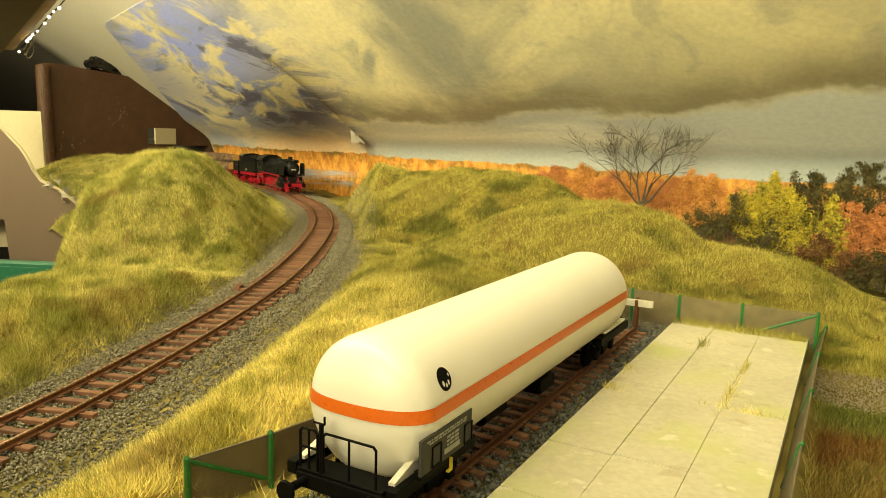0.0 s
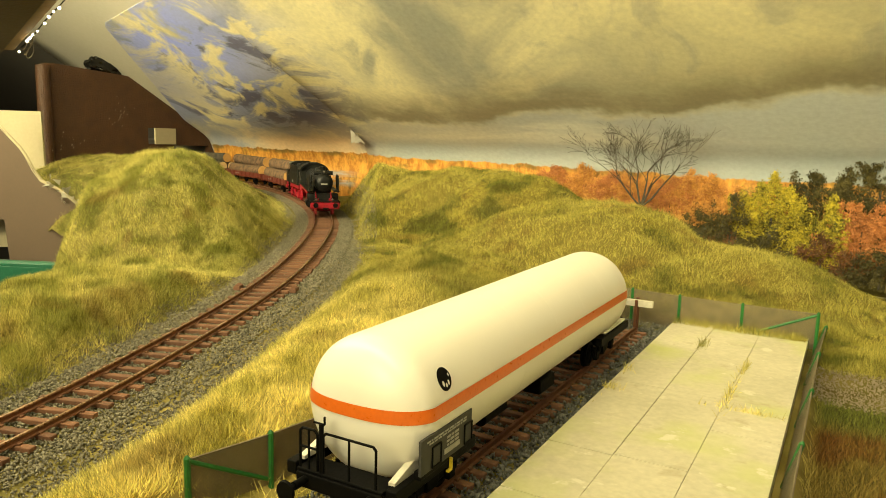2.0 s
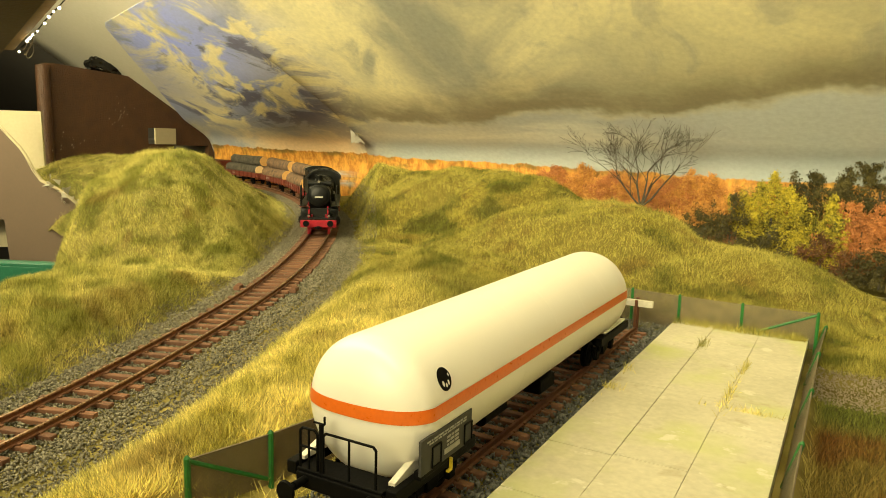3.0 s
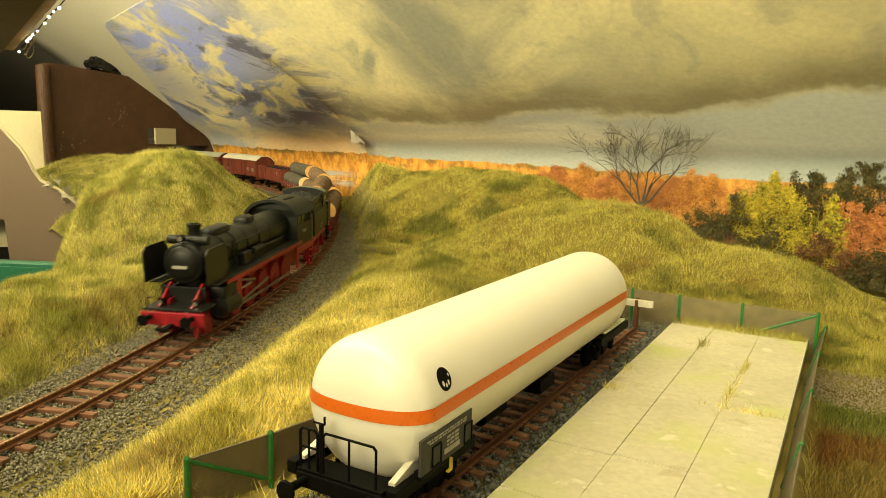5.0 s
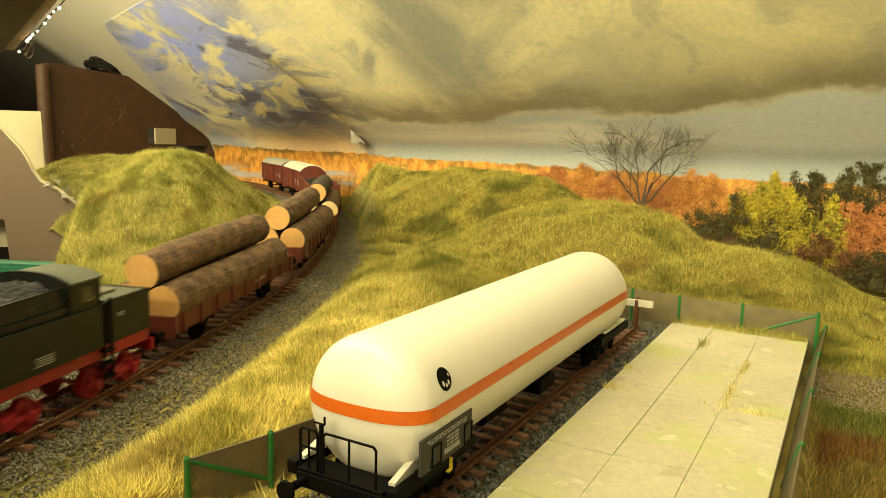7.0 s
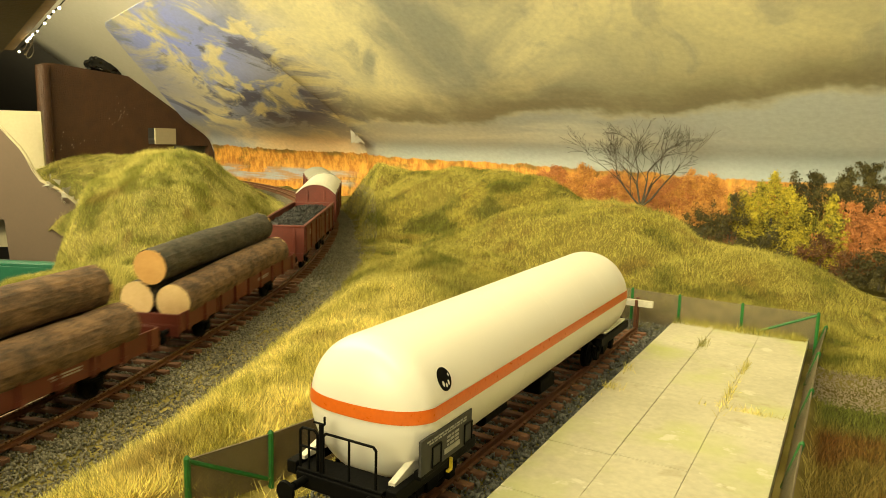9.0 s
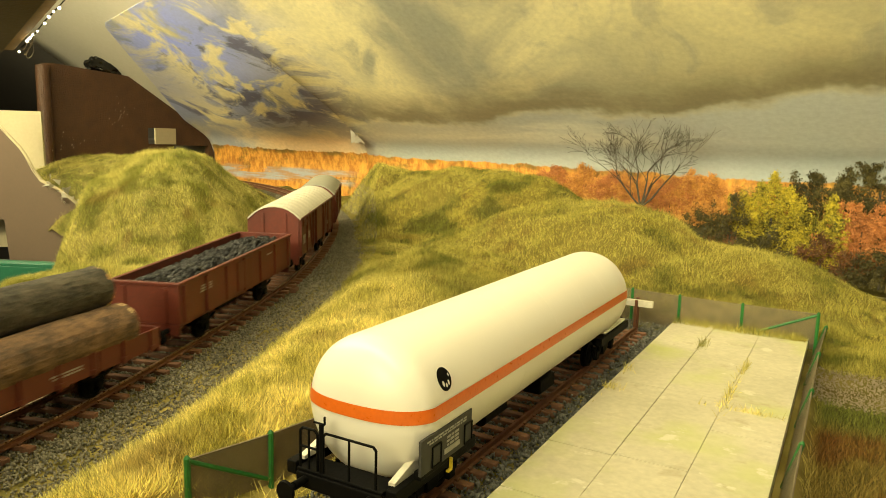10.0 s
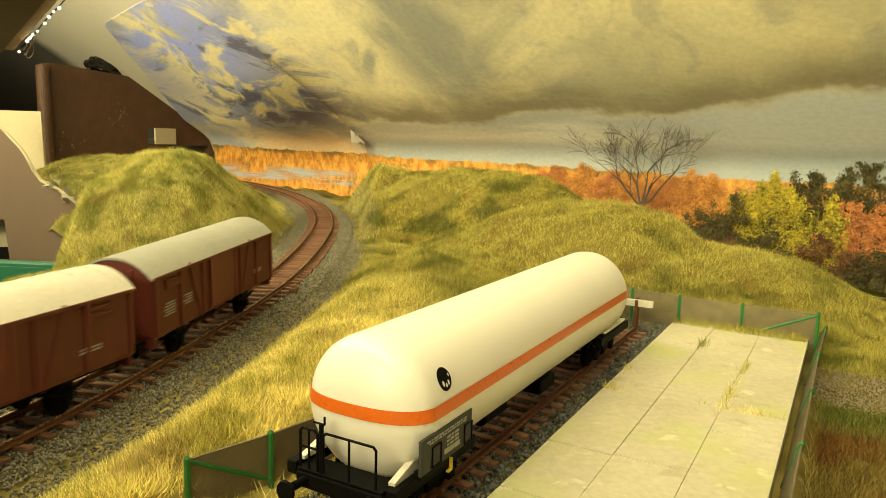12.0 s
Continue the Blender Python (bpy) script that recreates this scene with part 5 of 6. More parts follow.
    sky = mix(math_("MULTIPLY", glow, 0.8), sky, (0.86, 0.60, 0.32))
    # the shore: reeds and autumn woods
    crest = math_("ADD", rng(tex(46, 1, 0.2, 5, 0.75, 6.0), 0.3, 0.7, -0.0035, 0.0035, False), rng(u, 0.7, 1.6, 0.112, 0.125, False))
    land = rng(math_("SUBTRACT", crest, v), -0.0012, 0.0012)
    reed = rng(tex(95, 1, 0.45, 6, 0.7, 7.0), 0.36, 0.64)
    wood = mix(reed, (0.40, 0.155, 0.022), (0.74, 0.37, 0.065))
    wood = mix(rng(tex(22, 1, 1.2, 5, 0.65, 9.0), 0.52, 0.66), wood, mix(reed, (0.14, 0.085, 0.02), (0.42, 0.24, 0.04)))
    rim = math_("MULTIPLY", rng(math_("SUBTRACT", crest, v), 0.010, 0.003), rng(tex(16, 1, 0.5, 4, 0.6, 11.0), 0.46, 0.60))
    wood = mix(math_("MULTIPLY", rim, 0.8), wood, (0.13, 0.095, 0.025))
    lake = math_("MULTIPLY", rng(v, 0.092, 0.086), rng(v, 0.062, 0.070))
    lake = math_("MULTIPLY", lake, rng(tex(12, 0.5, 5, 4, 0.6, 5.0), 0.42, 0.50))
    wood = mix(math_("MULTIPLY", lake, rng(u, 1.28, 1.34)), wood, mix(rng(tex(30, 0.5, 4, 4, 0.6, 1.0), 0.4, 0.6), (0.40, 0.24, 0.12), (0.36, 0.38, 0.42)))
    field = mix(rng(tex(30, 0.6, 3, 5, 0.6, 2.0), 0.35, 0.65), (0.05, 0.045, 0.012), (0.12, 0.10, 0.025))
    wood = mix(math_("MULTIPLY", rng(v, 0.085, 0.06), rng(u, 1.0, 0.9)), wood, field)
    grain = rng(tex(160, 1, 1, 2, 0.6, 0.0), 0.3, 0.7, 0.92, 1.06, False)
    out = mix(land, sky, wood)
    fine = nt.nodes.new("ShaderNodeVectorMath")
    fine.operation = "SCALE"
    nt.links.new(out, fine.inputs[0])
    nt.links.new(grain, fine.inputs["Scale"])
    out = fine.outputs[0]
    nt.links.new(out, b.inputs["Base Color"])
    crease = nt.nodes.new("ShaderNodeBump")
    crease.inputs["Strength"].default_value, crease.inputs["Distance"].default_value = 0.35, 0.004
    nt.links.new(tex(7, 1, 0.4, 2, 0.4, 0.0), crease.inputs["Height"])
    nt.links.new(crease.outputs[0], b.inputs["Normal"])
    return m


SKY = sky_mat()


def bent(along, up):
    """A point of the eaves: up the low wall, round the bend and up the slope."""
    base = ORIGIN + E1 * along
    turn = 0.126
    bend = 0.03
    if up < turn - bend:
        return base + Z * (up - 0.05), Vector((E2.x, E2.y, 0))
    a = Vector((0, 0, 1))
    t = min(1.0, (up - (turn - bend)) / (2 * bend))
    p = base + Z * (turn - bend - 0.05)
    steps = 8
    ds = min(up - (turn - bend), 2 * bend) / steps
    for k in range(steps):
        f = t * (k + 0.5) / steps
        p = p + (Z * (1 - f) + RISE * f).normalized() * ds
    if up > turn + bend:
        p = p + RISE * (up - turn - bend)
    d = (Z * (1 - t) + RISE * t).normalized()
    return p, d.cross(E1).normalized() * (1 if d.cross(E1).dot(E2) > 0 else -1)


def sheet(name, u0, u1, v0, v1, material, off, edge=None, thick=0.0006):
    """A thin sheet that hangs down the slope and the low wall. edge gives the far end's along for each up."""
    bm = B()
    lay = bm.loops.layers.uv.new("uv")
    nu, nv = 60, 60
    grid = []
    for j in range(nv + 1):
        v = v0 + (v1 - v0) * j / nv
        end = u1 if edge is None else edge(v)
        row = []
        for i in range(nu + 1):
            u = u0 + (end - u0) * i / nu
            p, n = bent(u, v)
            row.append((bm.verts.new(p + n * (off + 0.0012 * math.sin(u * 17 + v * 9) * (thick < 0.002))), u, v))
        grid.append(row)
    for j in range(nv):
        for i in range(nu):
            q = (grid[j][i], grid[j][i + 1], grid[j + 1][i + 1], grid[j + 1][i])
            f = bm.faces.new([c[0] for c in q])
            f.smooth = True
            for lp, c in zip(f.loops, q):
                lp[lay].uv = (c[1], c[2])
    me = bpy.data.meshes.new(name)
    bm.to_mesh(me)
    bm.free()
    me.materials.append(material)
    ob = new(name, me)
    so = ob.modifiers.new("thickness", "SOLIDIFY")
    so.thickness, so.offset = thick, 0
    return ob


def paper_end(v):
    """The slanting end and the cut top corner of the far sheet."""
    slant = 1.665 - 0.13 * max(0.0, (v - 0.20) / 0.25)
    return slant if v < 0.448 else 1.536 - (v - 0.448) * 5.0


tagged(sheet("backdrop", 0.0, 1.262, 0.0, 0.50, SKY, 0.0075, lambda v: 1.262 + 0.006 * math.sin(v * 21)),
       "printed autumn landscape and cloudy sky paper hung under the roof slope", "backdrop", kind="structure")
tagged(sheet("backdrop_end", 1.22, 1.6, 0.0, 0.50, SKY, 0.0045, paper_end),
       "second sheet of printed sky paper ending in a slanting cut", "backdrop", kind="structure")
# dark sheet added in place of the tunnel's shade behind the gable
tagged(sheet("wall_tunnel_shade", 1.680, 1.90, 0.0, 0.135, DIM, 0.006, None, 0.004), "added dark sheet that gives the shade behind the gable opening", "wall", kind="structure")
tagged(sheet("wall_eaves", -0.6, 1.815, -0.9, 1.6, PLASTER, -0.014, None, 0.02), "white plastered sloping attic wall", "wall", kind="structure")


# same slope as wall_eaves, with its shade painted in as dark grey
tagged(sheet("wall_eaves_beyond", 1.815, 2.6, -0.9, 1.6, DIM, -0.016, None, 0.02), "attic slope beyond the gable board, its shade painted as dark grey", "wall", kind="structure")


def torn_corner():
    """Curled flaps where two sheets of paper meet."""
    p, n = bent(1.258, 0.170)
    bm = B()
    for ox, w, h, lift in ((0.0, 0.017, 0.030, 0.008), (-0.010, 0.020, 0.016, 0.005)):
        rows = []
        for k in range(7):
            f = k / 6
            half = w * (1 - f) ** 0.8 / 2 + 0.0004
            c = p + n * (0.010 + lift * f * f) + E1 * (-ox - 0.006 * f) * -1 + Z * (h * f - 0.008)
            rows.append([bm.verts.new(c + E1 * q * half + n * 0.003 * abs(q)) for q in (-1, 0, 1)])
        for a, b in zip(rows, rows[1:]):
            for q in range(2):
                bm.faces.new((a[q], a[q + 1], b[q + 1], b[q]))
    bmesh.ops.solidify(bm, geom=bm.faces, thickness=0.0004)
    tagged(part("torn_paper", bm, PLASTER, smooth=True), "torn curling corner of the sky paper", "paper", "")


torn_corner()

# gable board with a small opening, and an arch for the line behind the hill
GO = ORIGIN + E1 * 1.672


def gable():
    """A thick painted board with rounded edges, a small opening and an arch for the line behind the hill."""
    bm = B()
    for outline in ([(0.0, -0.10), (0.012, -0.10), (0.012, 0.090), (0.0, 0.080)],
                    [(0.012, 0.070), (0.084, 0.070), (0.084, 0.150), (0.012, 0.090)],
                    [(0.084, 0.100), (0.134, 0.100), (0.134, 0.1825), (0.124, 0.1815), (0.084, 0.150)],
                    [(0.084, -0.10), (0.134, -0.10), (0.134, 0.072), (0.084, 0.072)],
                    [(0.134, -0.10), (0.307, -0.10), (0.307, 0.1915), (0.300, 0.1945), (0.284, 0.1945), (0.134, 0.1825)]):
        prism(bm, outline, GO, E2, (0, 0, 1), 0.012)
    bmesh.ops.remove_doubles(bm, verts=bm.verts, dist=0.0001)
    # the rounded outer post
    rod(bm, GO + E2 * 0.307 - Z * 0.10 - E1 * 0.004, GO + E2 * 0.307 + Z * 0.190 - E1 * 0.004, 0.0100, seg=20)
    setting("wall_gable", bm, BROWN, "dark brown painted board with a small square opening", "wall")
    setting("gable_opening_board", box(B(), GO - E1 * 0.0045 + E2 * 0.104 + Z * 0.086, (0.003, 0.044, 0.028)), CREAM, "cream board closing the opening", "board")
    # flaked paint
    rng, bm = random.Random(12), B()
    for q in range(46):
        near = q < 24
        a, c = (rng.gauss(0.196, 0.012), rng.gauss(0.118, 0.012)) if near else (rng.gauss(0.285, 0.02), rng.gauss(0.075, 0.008))
        r = rng.uniform(0.0003, 0.0012)
        o = GO - E1 * 0.0135 + E2 * a + Z * c
        vs = [bm.verts.new(o + E2 * r * math.cos(t) * rng.uniform(0.5, 1.4) + Z * r * math.sin(t) * rng.uniform(0.5, 1.4)) for t in (0, 1.3, 2.5, 3.8, 5.0)]
        bm.faces.new(vs)
    bmesh.ops.solidify(bm, geom=bm.faces, thickness=0.0003)
    setting("paint_chips", bm, CREAM, "flaked pale spots in the brown paint", "paint chips")
    # a crumpled dark bag on the board's edge
    bm = B()
    bmesh.ops.create_icosphere(bm, subdivisions=4, radius=1)
    for q in bm.verts:
        f = 1 + 0.30 * noise.noise(q.co * 2.3) + 0.16 * noise.noise(q.co * 6.1)
        q.co = Vector((q.co.x * 0.012, q.co.y * 0.032, max(q.co.z, -0.55) * 0.017)) * f
    bag = tagged(part("dark_bag", bm, mat("black_film", (0.010, 0.010, 0.009), (0.004, 0.004, 0.004), 0.22, 0, 60, 300, 0.001), smooth=True), "crumpled glossy black bag lying on the board's edge", "bag")
    bag.matrix_basis = Matrix.Translation(GO + E1 * 0.012 + E2 * 0.200 + Z * 0.196) @ Matrix.Rotation(-0.12, 4, "X")


gable()

RX = Vector((0.868, 0.496, 0)).normalized()
NEAR = Vector((0.496, -0.868, 0)).normalized()


def card(name, origin, outline, material, label):
    bm = prism(B(), outline, Vector(origin), RX, (0, 0, 1), 0.004)
    return tagged(part(name, bm, material), label, "panel")


def loose_things():
    k = 0.00063
    panel = card("card_panel", (-0.785, 0.475, 0.037), [(-75 * k, 105 * k), (-45 * k, 70 * k), (-25 * k, 45 * k), (0, 0), (25 * k, -12 * k), (48 * k, -28 * k), (75 * k, -50 * k), (72 * k, -180 * k), (-62 * k, -150 * k), (-68 * k, -70 * k), (-150 * k, -70 * k), (-150 * k, 150 * k)],
         CARD, "mauve brown cardboard panel with a torn curved edge")
    lip = [(-75, 105), (-60, 86), (-45, 70), (-34, 58), (-25, 45), (-12, 18), (0, 0), (25, -12), (48, -28), (75, -50)]
    part("torn_edge", pipe(B(), [Vector((-0.785, 0.475, 0.037)) + RX * (a * k) + Z * (c * k) + NEAR * 0.002 for a, c in lip], 0.0022, 7), CREAM, panel, "pale torn edge of the cardboard")
    k = 0.00071
    card("cream_panel", (-0.870, 0.545, 0.030), [(-160 * k, -120 * k), (-14 * k, -120 * k), (-18 * k, 120 * k), (-160 * k, 121 * k)], CREAM, "cream card panel behind the cardboard")
    # torn paper and glue where the scenery ends
    rng = random.Random(6)
    bm = B()
    for q in range(26):
        c = Vector((-0.768, 0.476, 0.032)) + RX * rng.uniform(-0.006, 0.036) + Z * 0
        c.z -= (c - Vector((-0.768, 0.476, 0.032))).dot(RX) * 0.8 - rng.uniform(-0.004, 0.008)
        vs = [bm.verts.new(c + Vector([rng.uniform(-0.006, 0.006) for _ in range(3)])) for _ in range(3)]
        bm.faces.new(vs)
    bmesh.ops.solidify(bm, geom=bm.faces, thickness=0.0006)
    tagged(part("torn_scenery_edge", bm, PLASTER), "torn white paper along the edge of the scenery", "paper scraps")
    tub = thing("storage_tub", "dark blue plastic tub below the layout", "tub", pose(-0.80, 0.40, -0.16, 0, 0, 30))
    bm = lathe(B(), [(0.0, 0.08), (0.09, 0.095), (0.095, 0.1), (0.10, 0.1), (0.10, 0.092), (0.01, 0.076)], (0, 0, 1), (0, 0, 0), 36)
    part("body", bm, mat("blue_plastic", (0.01, 0.015, 0.06), None, 0.35), tub, smooth=True)
    crate = thing("green_crate", "green plastic crate below the layout", "crate", pose(-0.66, 0.30, -0.13, 0, 0, 25))
    gm = mat("green_plastic", (0.02, 0.16, 0.09), None, 0.4)
    bm = B()
    box(bm, (0, 0, 0.004), (0.20, 0.14, 0.008), 0.002)
    for s in (-1, 1):
        box(bm, (0, s * 0.068, 0.05), (0.20, 0.006, 0.10), 0.002)
        box(bm, (s * 0.098, 0, 0.05), (0.006, 0.14, 0.10), 0.002)
    part("body", bm, gm, crate)
    for s in (-1, 1):
        part("rim", box(B(), (0, s * 0.070, 0.1), (0.206, 0.010, 0.006), 0.002), gm, crate)
    bag = B()
    bmesh.ops.create_icosphere(bag, subdivisions=3, radius=0.03)
    for q in bag.verts:
        q.co *= 1 + 0.3 * noise.noise(q.co * 60)
        q.co.z *= 0.7
    ob = tagged(part("plastic_bag", bag, PLASTER, smooth=True), "crumpled white plastic bag on the crate", "bag")
    ob.matrix_basis = pose(-0.72, 0.36, -0.045)
    shelf = thing("low_shelf", "dark shelf board that carries tub and crate", "shelf", pose(-0.78, 0.36, -0.165, 0, 0, 30))
    part("board", box(B(), (0, 0, -0.006), (0.6, 0.4, 0.010), 0.001), DIM, shelf)
    for a in (-0.28, 0.28):
        for c in (-0.18, 0.18):
            part("leg", box(B(), (a, c, -0.375), (0.03, 0.03, 0.73), 0.002), DIM, shelf)


loose_things()


def beam_and_lamp():
    """The roof timber and the string of small lights along its edge, high before the gable end."""
    a, b = Vector((-0.8178, 0.4754, 0.1827)), Vector((-0.6456, 0.4208, 0.2160))
    d = (b - a).normalized()
    m = Matrix.Translation((a + b) / 2) @ d.to_track_quat("X", "Z").to_matrix().to_4x4()
    ln = (b - a).length
    beam = thing("roof_beam", "stained timber beam with a lath under the attic roof", "beam", m)
    part("timber", box(B(), (0, -0.034, 0.016), (ln + 0.05, 0.036, 0.05), 0.002), TIMBER, beam)
    part("lath", box(B(), (0.004, -0.0075, 0.004), (ln + 0.03, 0.0135, 0.010), 0.001), mat("pale_lath", (0.30, 0.19, 0.085), (0.20, 0.12, 0.05), 0.6, 0, 40, 400, 0.0004), beam, "paler lath")
    lamp = thing("string_light", "string of small glowing lamps with loose wires along the beam", "lamp", m @ Matrix.Translation((0, 0.002, -0.003)))
    glow = bpy.data.materials.new("lamp_glow")
    glow.use_nodes = True
    p = glow.node_tree.nodes["Principled BSDF"]
    p.inputs["Emission Color"].default_value, p.inputs["Emission Strength"].default_value = (1.0, 0.86, 0.50, 1), 14.0
    rng = random.Random(9)
    for k, x in enumerate((-0.092, -0.052, -0.044, -0.036, -0.030, -0.010, 0.014, 0.034, 0.052, 0.070)):
        r = rng.uniform(0.0009, 0.0016)
        part("bulb", lathe(B(), [(-r * 1.6, r * 0.4), (-r, r * 0.9), (0, r), (r, r * 0.7), (r * 1.5, r * 0.2)], (1, 0, 0), (x, rng.uniform(-0.001, 0.001), rng.uniform(-0.002, 0.001)), 10), glow, lamp, "small glowing bulb", smooth=True)
    for q in range(3):
        x = -0.050 + 0.008 * q
        loop = [(x + 0.010 * math.sin(t * 0.7 + q), -0.003 + 0.003 * math.sin(t + q), -0.001 - 0.017 * math.sin(t * math.pi / 8) * (0.6 + 0.3 * q)) for t in range(9)]
        part("wire", pipe(B(), loop, 0.00035, 5), WIRE, lamp)
    part("cord", pipe(B(), [(-0.095, 0, 0.001), (-0.04, 0.001, 0), (0.02, 0, 0.001), (0.095, 0, 0)], 0.0006, 5), BLACK, lamp)


beam_and_lamp()

part_room = [("floor", box(B(), (-0.6, -0.3, -0.91), (4.4, 4.4, 0.02)), TIMBER, "dark attic floor", "floor"),
             ("wall_south", box(B(), (-0.6, -2.0, 0.3), (4.4, 0.02, 2.6)), PLASTER, "plain attic wall", "wall"),
             ("wall_east", box(B(), (1.21, -0.3, 0.3), (0.02, 4.4, 2.6)), PLASTER, "plain attic wall", "wall"),
             ("wall_west", box(B(), (-2.72, -0.3, 0.3), (0.02, 4.4, 2.6)), DIM, "dim grey attic wall", "wall"),
             ("ceiling", box(B(), (-0.6, -0.9, 1.25), (4.4, 2.4, 0.02)), PLASTER, "plain attic ceiling", "ceiling"),
             ("baseboard", box(B(), (-0.30, 0.30, -0.085), (0.9, 1.1, 0.02)), TIMBER, "plywood base board of the layout", "board")]
for nm, bm_, mt, lb, ct in part_room:
    setting(nm, bm_, mt, lb, ct)


# ---- trees before the paper ----
def leaf_mat(name, a, b):
    return mat(name, a, b, 0.65, 0, 38, 260, 0, 0.8, island=0.35)


def clump_tree(name, label, at, h, w, depth, n, size, material, shape, seed):
    """A short trunk with limbs and a crown of many small leaf flakes."""
    rng = np.random.default_rng(seed)
    ob = thing(name, label, "tree", Matrix.Translation(at))
    part("trunk", rod(B(), (0, 0, -0.004), (0, 0, h * 0.55), h * 0.03, h * 0.012, seg=8), BARK_DARK, ob)
    u = rng.uniform(0, 1, n)
    prof = {"cone": (1 - u) ** 0.75 * (0.55 + 0.45 * np.minimum(1, u * 7)), "round": np.sqrt(np.clip(1 - (2 * u - 1) ** 2, 0, 1)), "bush": np.sqrt(np.clip(1 - u ** 2.2, 0, 1)), "dome": np.clip(1 - u ** 3.2, 0, 1) ** 0.62, "fir": (1 - u ** 1.5) ** 0.75 * (0.85 + 0.15 * np.sin(u * 34))}[shape]
    ang = rng.uniform(0, 2 * np.pi, n)
    lob = 0.74 + 0.24 * np.sin(ang * 3 + u * 13 + seed) + 0.16 * np.sin(u * 29 + ang * 7 + seed * 2) + rng.normal(0, 0.05, n)
    if shape == "dome":
        lob = 0.55 + 0.45 * lob
    rad = prof * lob * np.sqrt(rng.uniform(0.35, 1, n))
    c = np.stack([np.cos(ang) * rad * w / 2, np.sin(ang) * rad * depth / 2, u * h * (1 + (0.05 if shape == "dome" else 0.16) * np.sin(np.cos(ang) * rad * 9 + seed * 1.7) + 0.08 * np.sin(np.cos(ang) * rad * 23 + seed))], 1)
    # the leaves gather in clumps
    hub = c[rng.integers(0, n, max(20, n // 55))]
    own = rng.integers(0, len(hub), n)
    c = np.where(rng.uniform(0, 1, (n, 1)) < 0.85, hub[own] + rng.normal(0, 1, (n, 3)) * size * np.array([1.5, 1.0, 1.6]), c)
    d = rng.normal(0, 1, (n, 3)) + np.array([0, 0, 0.8])
    d /= np.linalg.norm(d, axis=1)[:, None]
    e = np.cross(d, rng.normal(0, 1, (n, 3)))
    e /= np.linalg.norm(e, axis=1)[:, None]
    s = (size * rng.uniform(0.5, 1.3, n))[:, None]
    co = np.stack([c - d * s, c + e * s * 0.45, c + d * s, c - e * s * 0.45], 1).reshape(-1, 3)
    bulk("crown", co, np.arange(4 * n).reshape(-1, 4), material, ob)
    return ob


def sticks(name, segs, material, parent):
    """Many thin tapered twigs, four-sided, as one mesh."""
    a = np.array([q[0] for q in segs])
    b = np.array([q[1] for q in segs])
    ra = np.array([q[2] for q in segs])[:, None]
    rb = np.array([q[3] for q in segs])[:, None]
    d = b - a
    d /= np.linalg.norm(d, axis=1)[:, None]
    u = np.cross(d, np.array([0.13, 0.97, 0.21]))
    u /= np.linalg.norm(u, axis=1)[:, None]
    w = np.cross(d, u)
    co = np.stack([a + u * ra, a + w * ra, a - u * ra, a - w * ra, b + u * rb, b + w * rb, b - u * rb, b - w * rb], 1).reshape(-1, 3)
    k = np.arange(len(a))[:, None, None] * 8
    f = np.array([(0, 1, 5, 4), (1, 2, 6, 5), (2, 3, 7, 6), (3, 0, 4, 7)])[None]
    return bulk(name, co, (k + f).reshape(-1, 4), material, parent)


def bare_tree():
    rng = random.Random(21)
    ob = thing("bare_tree", "bare thin-twigged tree standing behind the grassy hill", "tree", Matrix.Translation((-0.196, 0.775, 0.030)))
    bm, tw = [], []

    def grow(p, d, ln, r, depth):
        q = p
        for k in range(3):
            d = (d + Vector((rng.uniform(-.25, .25), rng.uniform(-.12, .12), rng.uniform(-.16, .14)))).normalized()
            e = q + d * ln / 3
            (bm if depth < 3 else tw).append((tuple(q), tuple(e), r, r * 0.84))
            q, r = e, max(r * 0.84, 0.00016)
            if depth < 5 and (k == 2 or rng.random() < 0.70):
                for _ in range(2 if k == 2 else 1):
                    side = Vector((rng.uniform(-1, 1), rng.uniform(-0.35, 0.35), rng.uniform(-0.25, 0.45)))
                    grow(q, (d * 0.7 + side * 0.75).normalized(), ln * rng.uniform(0.55, 0.82), r * 0.62, depth + 1)
    for dx in (-1.1, -0.4, 0.1, 0.6, 1.2):
        grow(Vector((dx * 0.002, 0, 0)), Vector((dx, rng.uniform(-.2, .2), 1)).normalized(), 0.037, 0.0012, 1)
    sticks("trunk", bm, BARK_DARK, ob)
    tagged(sticks("twig", tw, BARK_DARK, ob), kind="stuff")


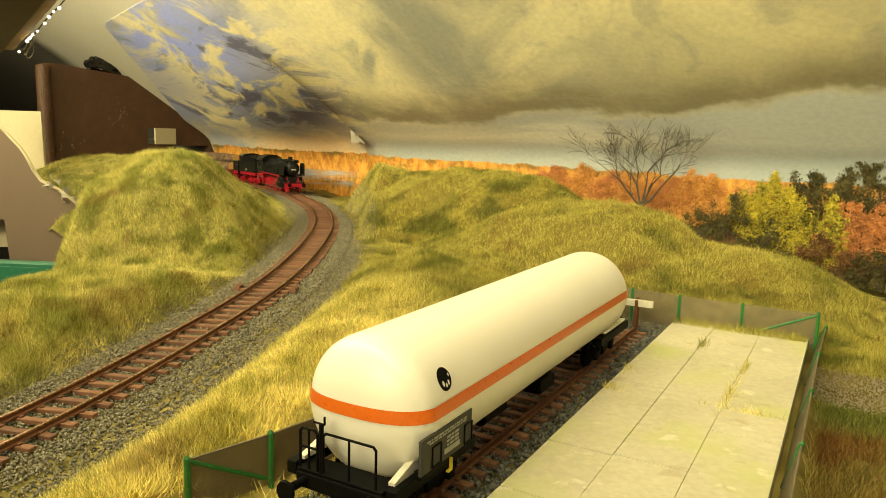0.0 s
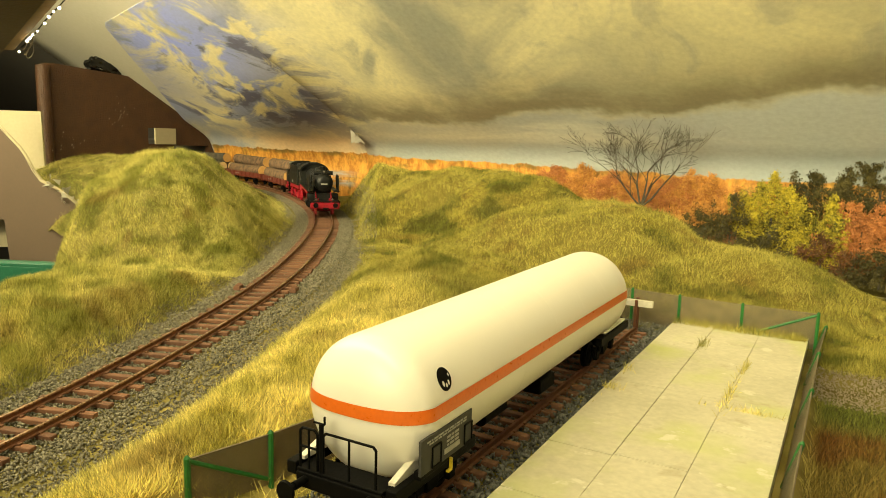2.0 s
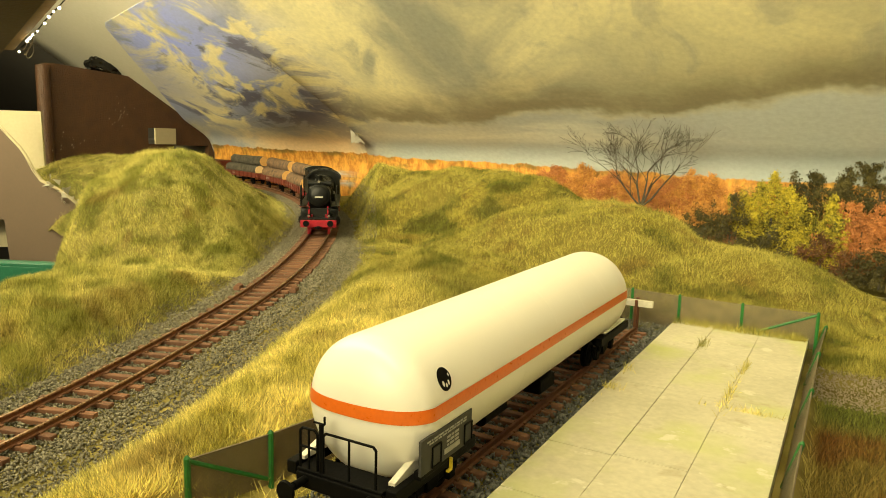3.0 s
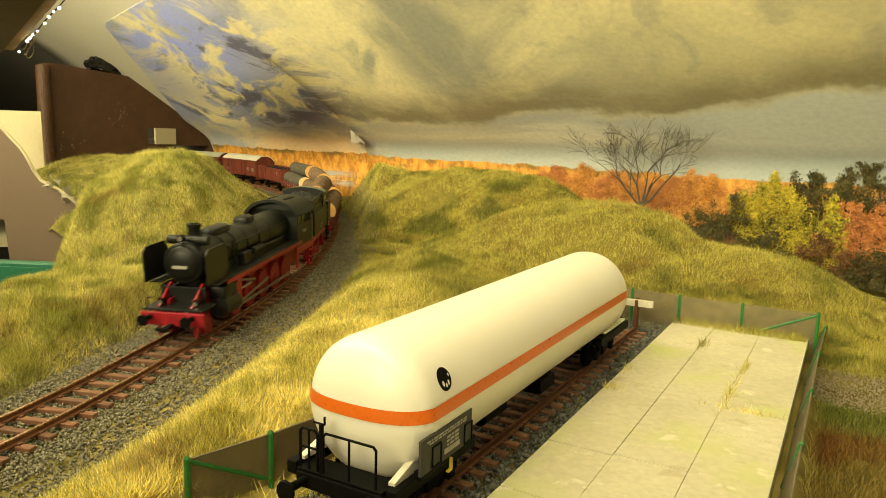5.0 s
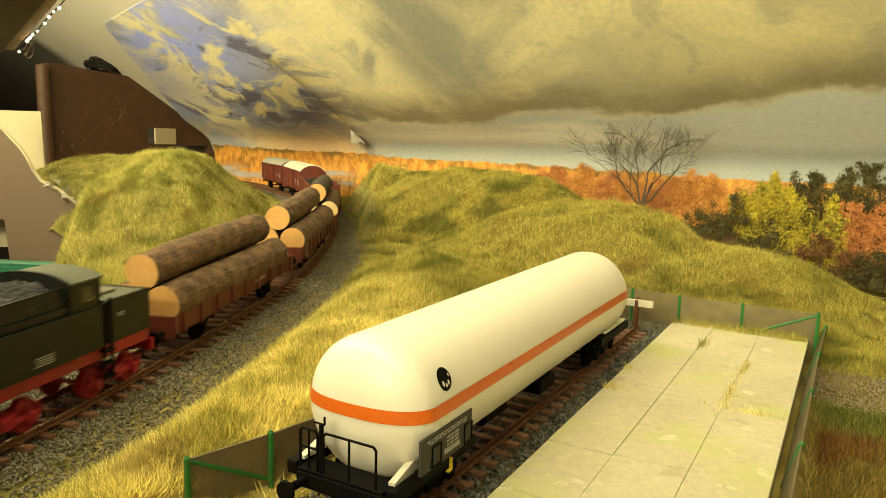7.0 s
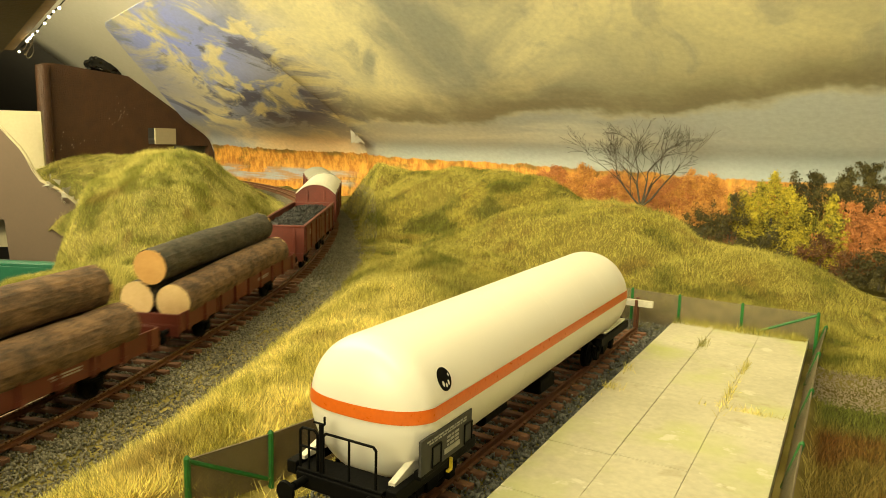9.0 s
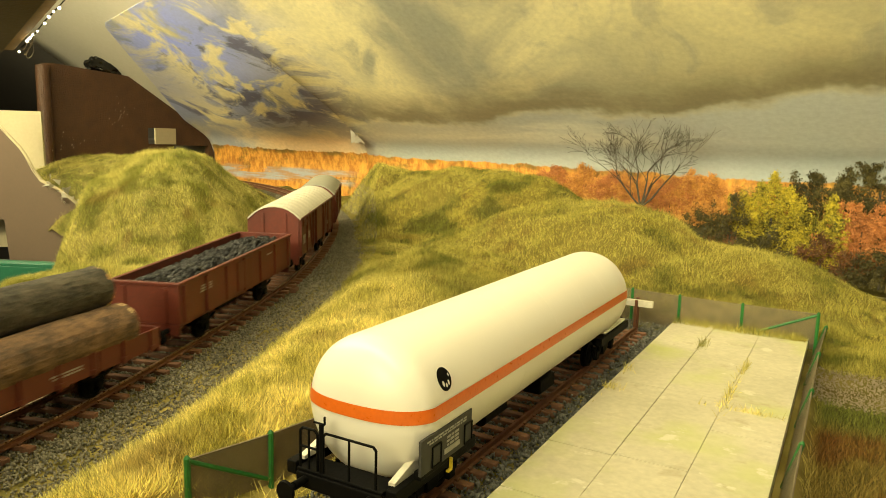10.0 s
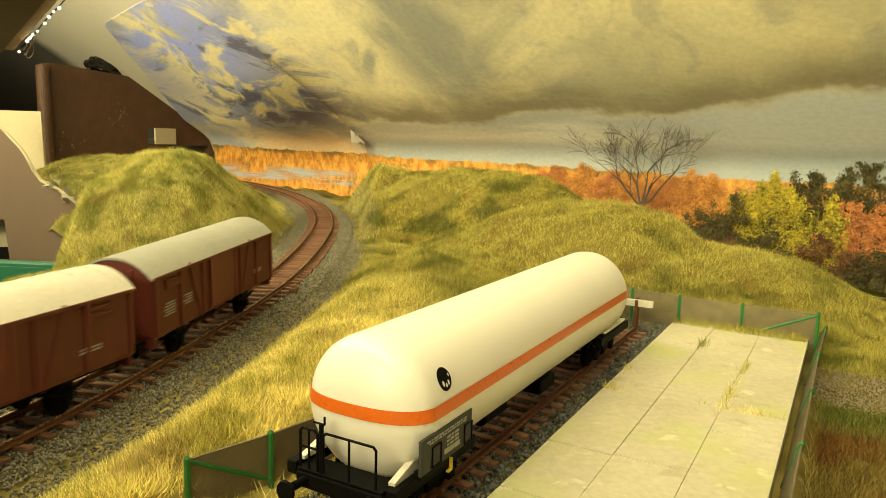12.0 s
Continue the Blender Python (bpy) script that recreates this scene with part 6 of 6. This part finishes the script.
def trees():
    # gold needles; the dark noise patches are crown shade put into the colour
    gold = leaf_mat("golden_needles_with_shade", (0.72, 0.58, 0.042), (0.035, 0.044, 0.008))
    dark = leaf_mat("dark_needles", (0.13, 0.105, 0.022), (0.022, 0.021, 0.007))
    rust = leaf_mat("rust_leaves", (0.72, 0.30, 0.085), (0.28, 0.10, 0.03))
    amber = leaf_mat("amber_leaves", (0.88, 0.46, 0.10), (0.34, 0.13, 0.03))
    brown = leaf_mat("brown_leaves", (0.22, 0.09, 0.025), (0.07, 0.035, 0.012))

    def row(name, label, x, front, z, h, w, n, size, material, shape, seed):
        y = BACK_AT + BACK_SLOPE * x - 0.012 - front
        clump_tree(name, label, (x, y, z), h, w, 0.020, n, size, material, shape, seed)

    row("conifer", "broad golden green conifer", -0.070, 0.03, -0.020, 0.078, 0.105, 26000, 0.0013, gold, "dome", 1)
    row("conifer", "slim golden green conifer", -0.014, 0.03, -0.020, 0.064, 0.046, 8000, 0.0014, gold, "fir", 2)
    row("dark_tree", "small dark fir at the wood's edge", -0.008, 0.006, 0.000, 0.078, 0.036, 6000, 0.0014, dark, "fir", 3)
    row("dark_tree", "dark pine at the wood's edge", 0.024, 0.004, 0.012, 0.080, 0.085, 9000, 0.0015, dark, "round", 4)
    row("dark_tree", "dark pine at the wood's edge", 0.060, 0.004, 0.020, 0.078, 0.10, 9000, 0.0015, dark, "round", 14)
    row("dark_tree", "low dark pines at the wood's edge", -0.040, 0.004, 0.020, 0.046, 0.06, 5000, 0.0014, dark, "round", 18)
    for x, h, w, m, s, z in ((-0.330, 0.030, 0.09, rust, 15, 0.030), (-0.285, 0.036, 0.10, amber, 5, 0.025), (-0.250, 0.034, 0.08, rust, 16, 0.022), (-0.225, 0.036, 0.10, amber, 6, 0.020), (-0.180, 0.036, 0.10, rust, 7, 0.018),
                             (-0.160, 0.046, 0.09, amber, 8, 0.012), (-0.132, 0.046, 0.10, amber, 9, 0.006), (-0.004, 0.050, 0.06, rust, 17, -0.015), (0.012, 0.056, 0.07, rust, 10, -0.015), (0.040, 0.066, 0.08, rust, 11, -0.020), (0.075, 0.062, 0.08, amber, 12, -0.020)):
        row("autumn_bush", "rust and amber leaved autumn bush", x, 0.010 if x < -0.05 else 0.022, z, h, w, 7000, 0.0013, m, "bush", s)
    # low bushes in dark leaf colours, added as the shade below the conifers
    for x, h, w, s in ((-0.165, 0.036, 0.09, 20), (-0.136, 0.056, 0.09, 24), (-0.106, 0.064, 0.08, 26), (-0.118, 0.034, 0.08, 21), (-0.075, 0.034, 0.10, 22), (-0.02, 0.036, 0.10, 23), (0.03, 0.030, 0.10, 24), (0.075, 0.030, 0.10, 25)):
        row("shade_bush", "low bush in dark leaf colours, added as shade under the conifers", x, 0.052, -0.030, h, w, 4200, 0.0014, brown if s % 2 else dark, "bush", s)
    bare_tree()


trees()


def motions():
    times = [0.25 * k for k in range(49)]
    start = 0.0
    for ob, middle, length, half in TRAIN:
        rows = []
        for t in times:
            s = front_at(t) + start + middle
            a, b = on_track(s - half), on_track(s + half)
            m = Matrix.Translation((a + b) / 2) @ (a - b).to_track_quat("X", "Z").to_matrix().to_4x4()
            rows.append((t, m))
        walk(ob, rows)
        start += length
    for ob, x, r in SPINNING:
        z = ob.matrix_basis.translation.z
        rows, t = [], 0.0
        while t < 12.0001:
            turn = (front_at(0) - front_at(t)) / r
            rows.append((t, Matrix.Translation((x, 0, z)) @ Matrix.Rotation(turn, 4, "Y")))
            t += 0.0666667 if r > 0.007 else 0.0333333
        walk(ob, rows)


motions()
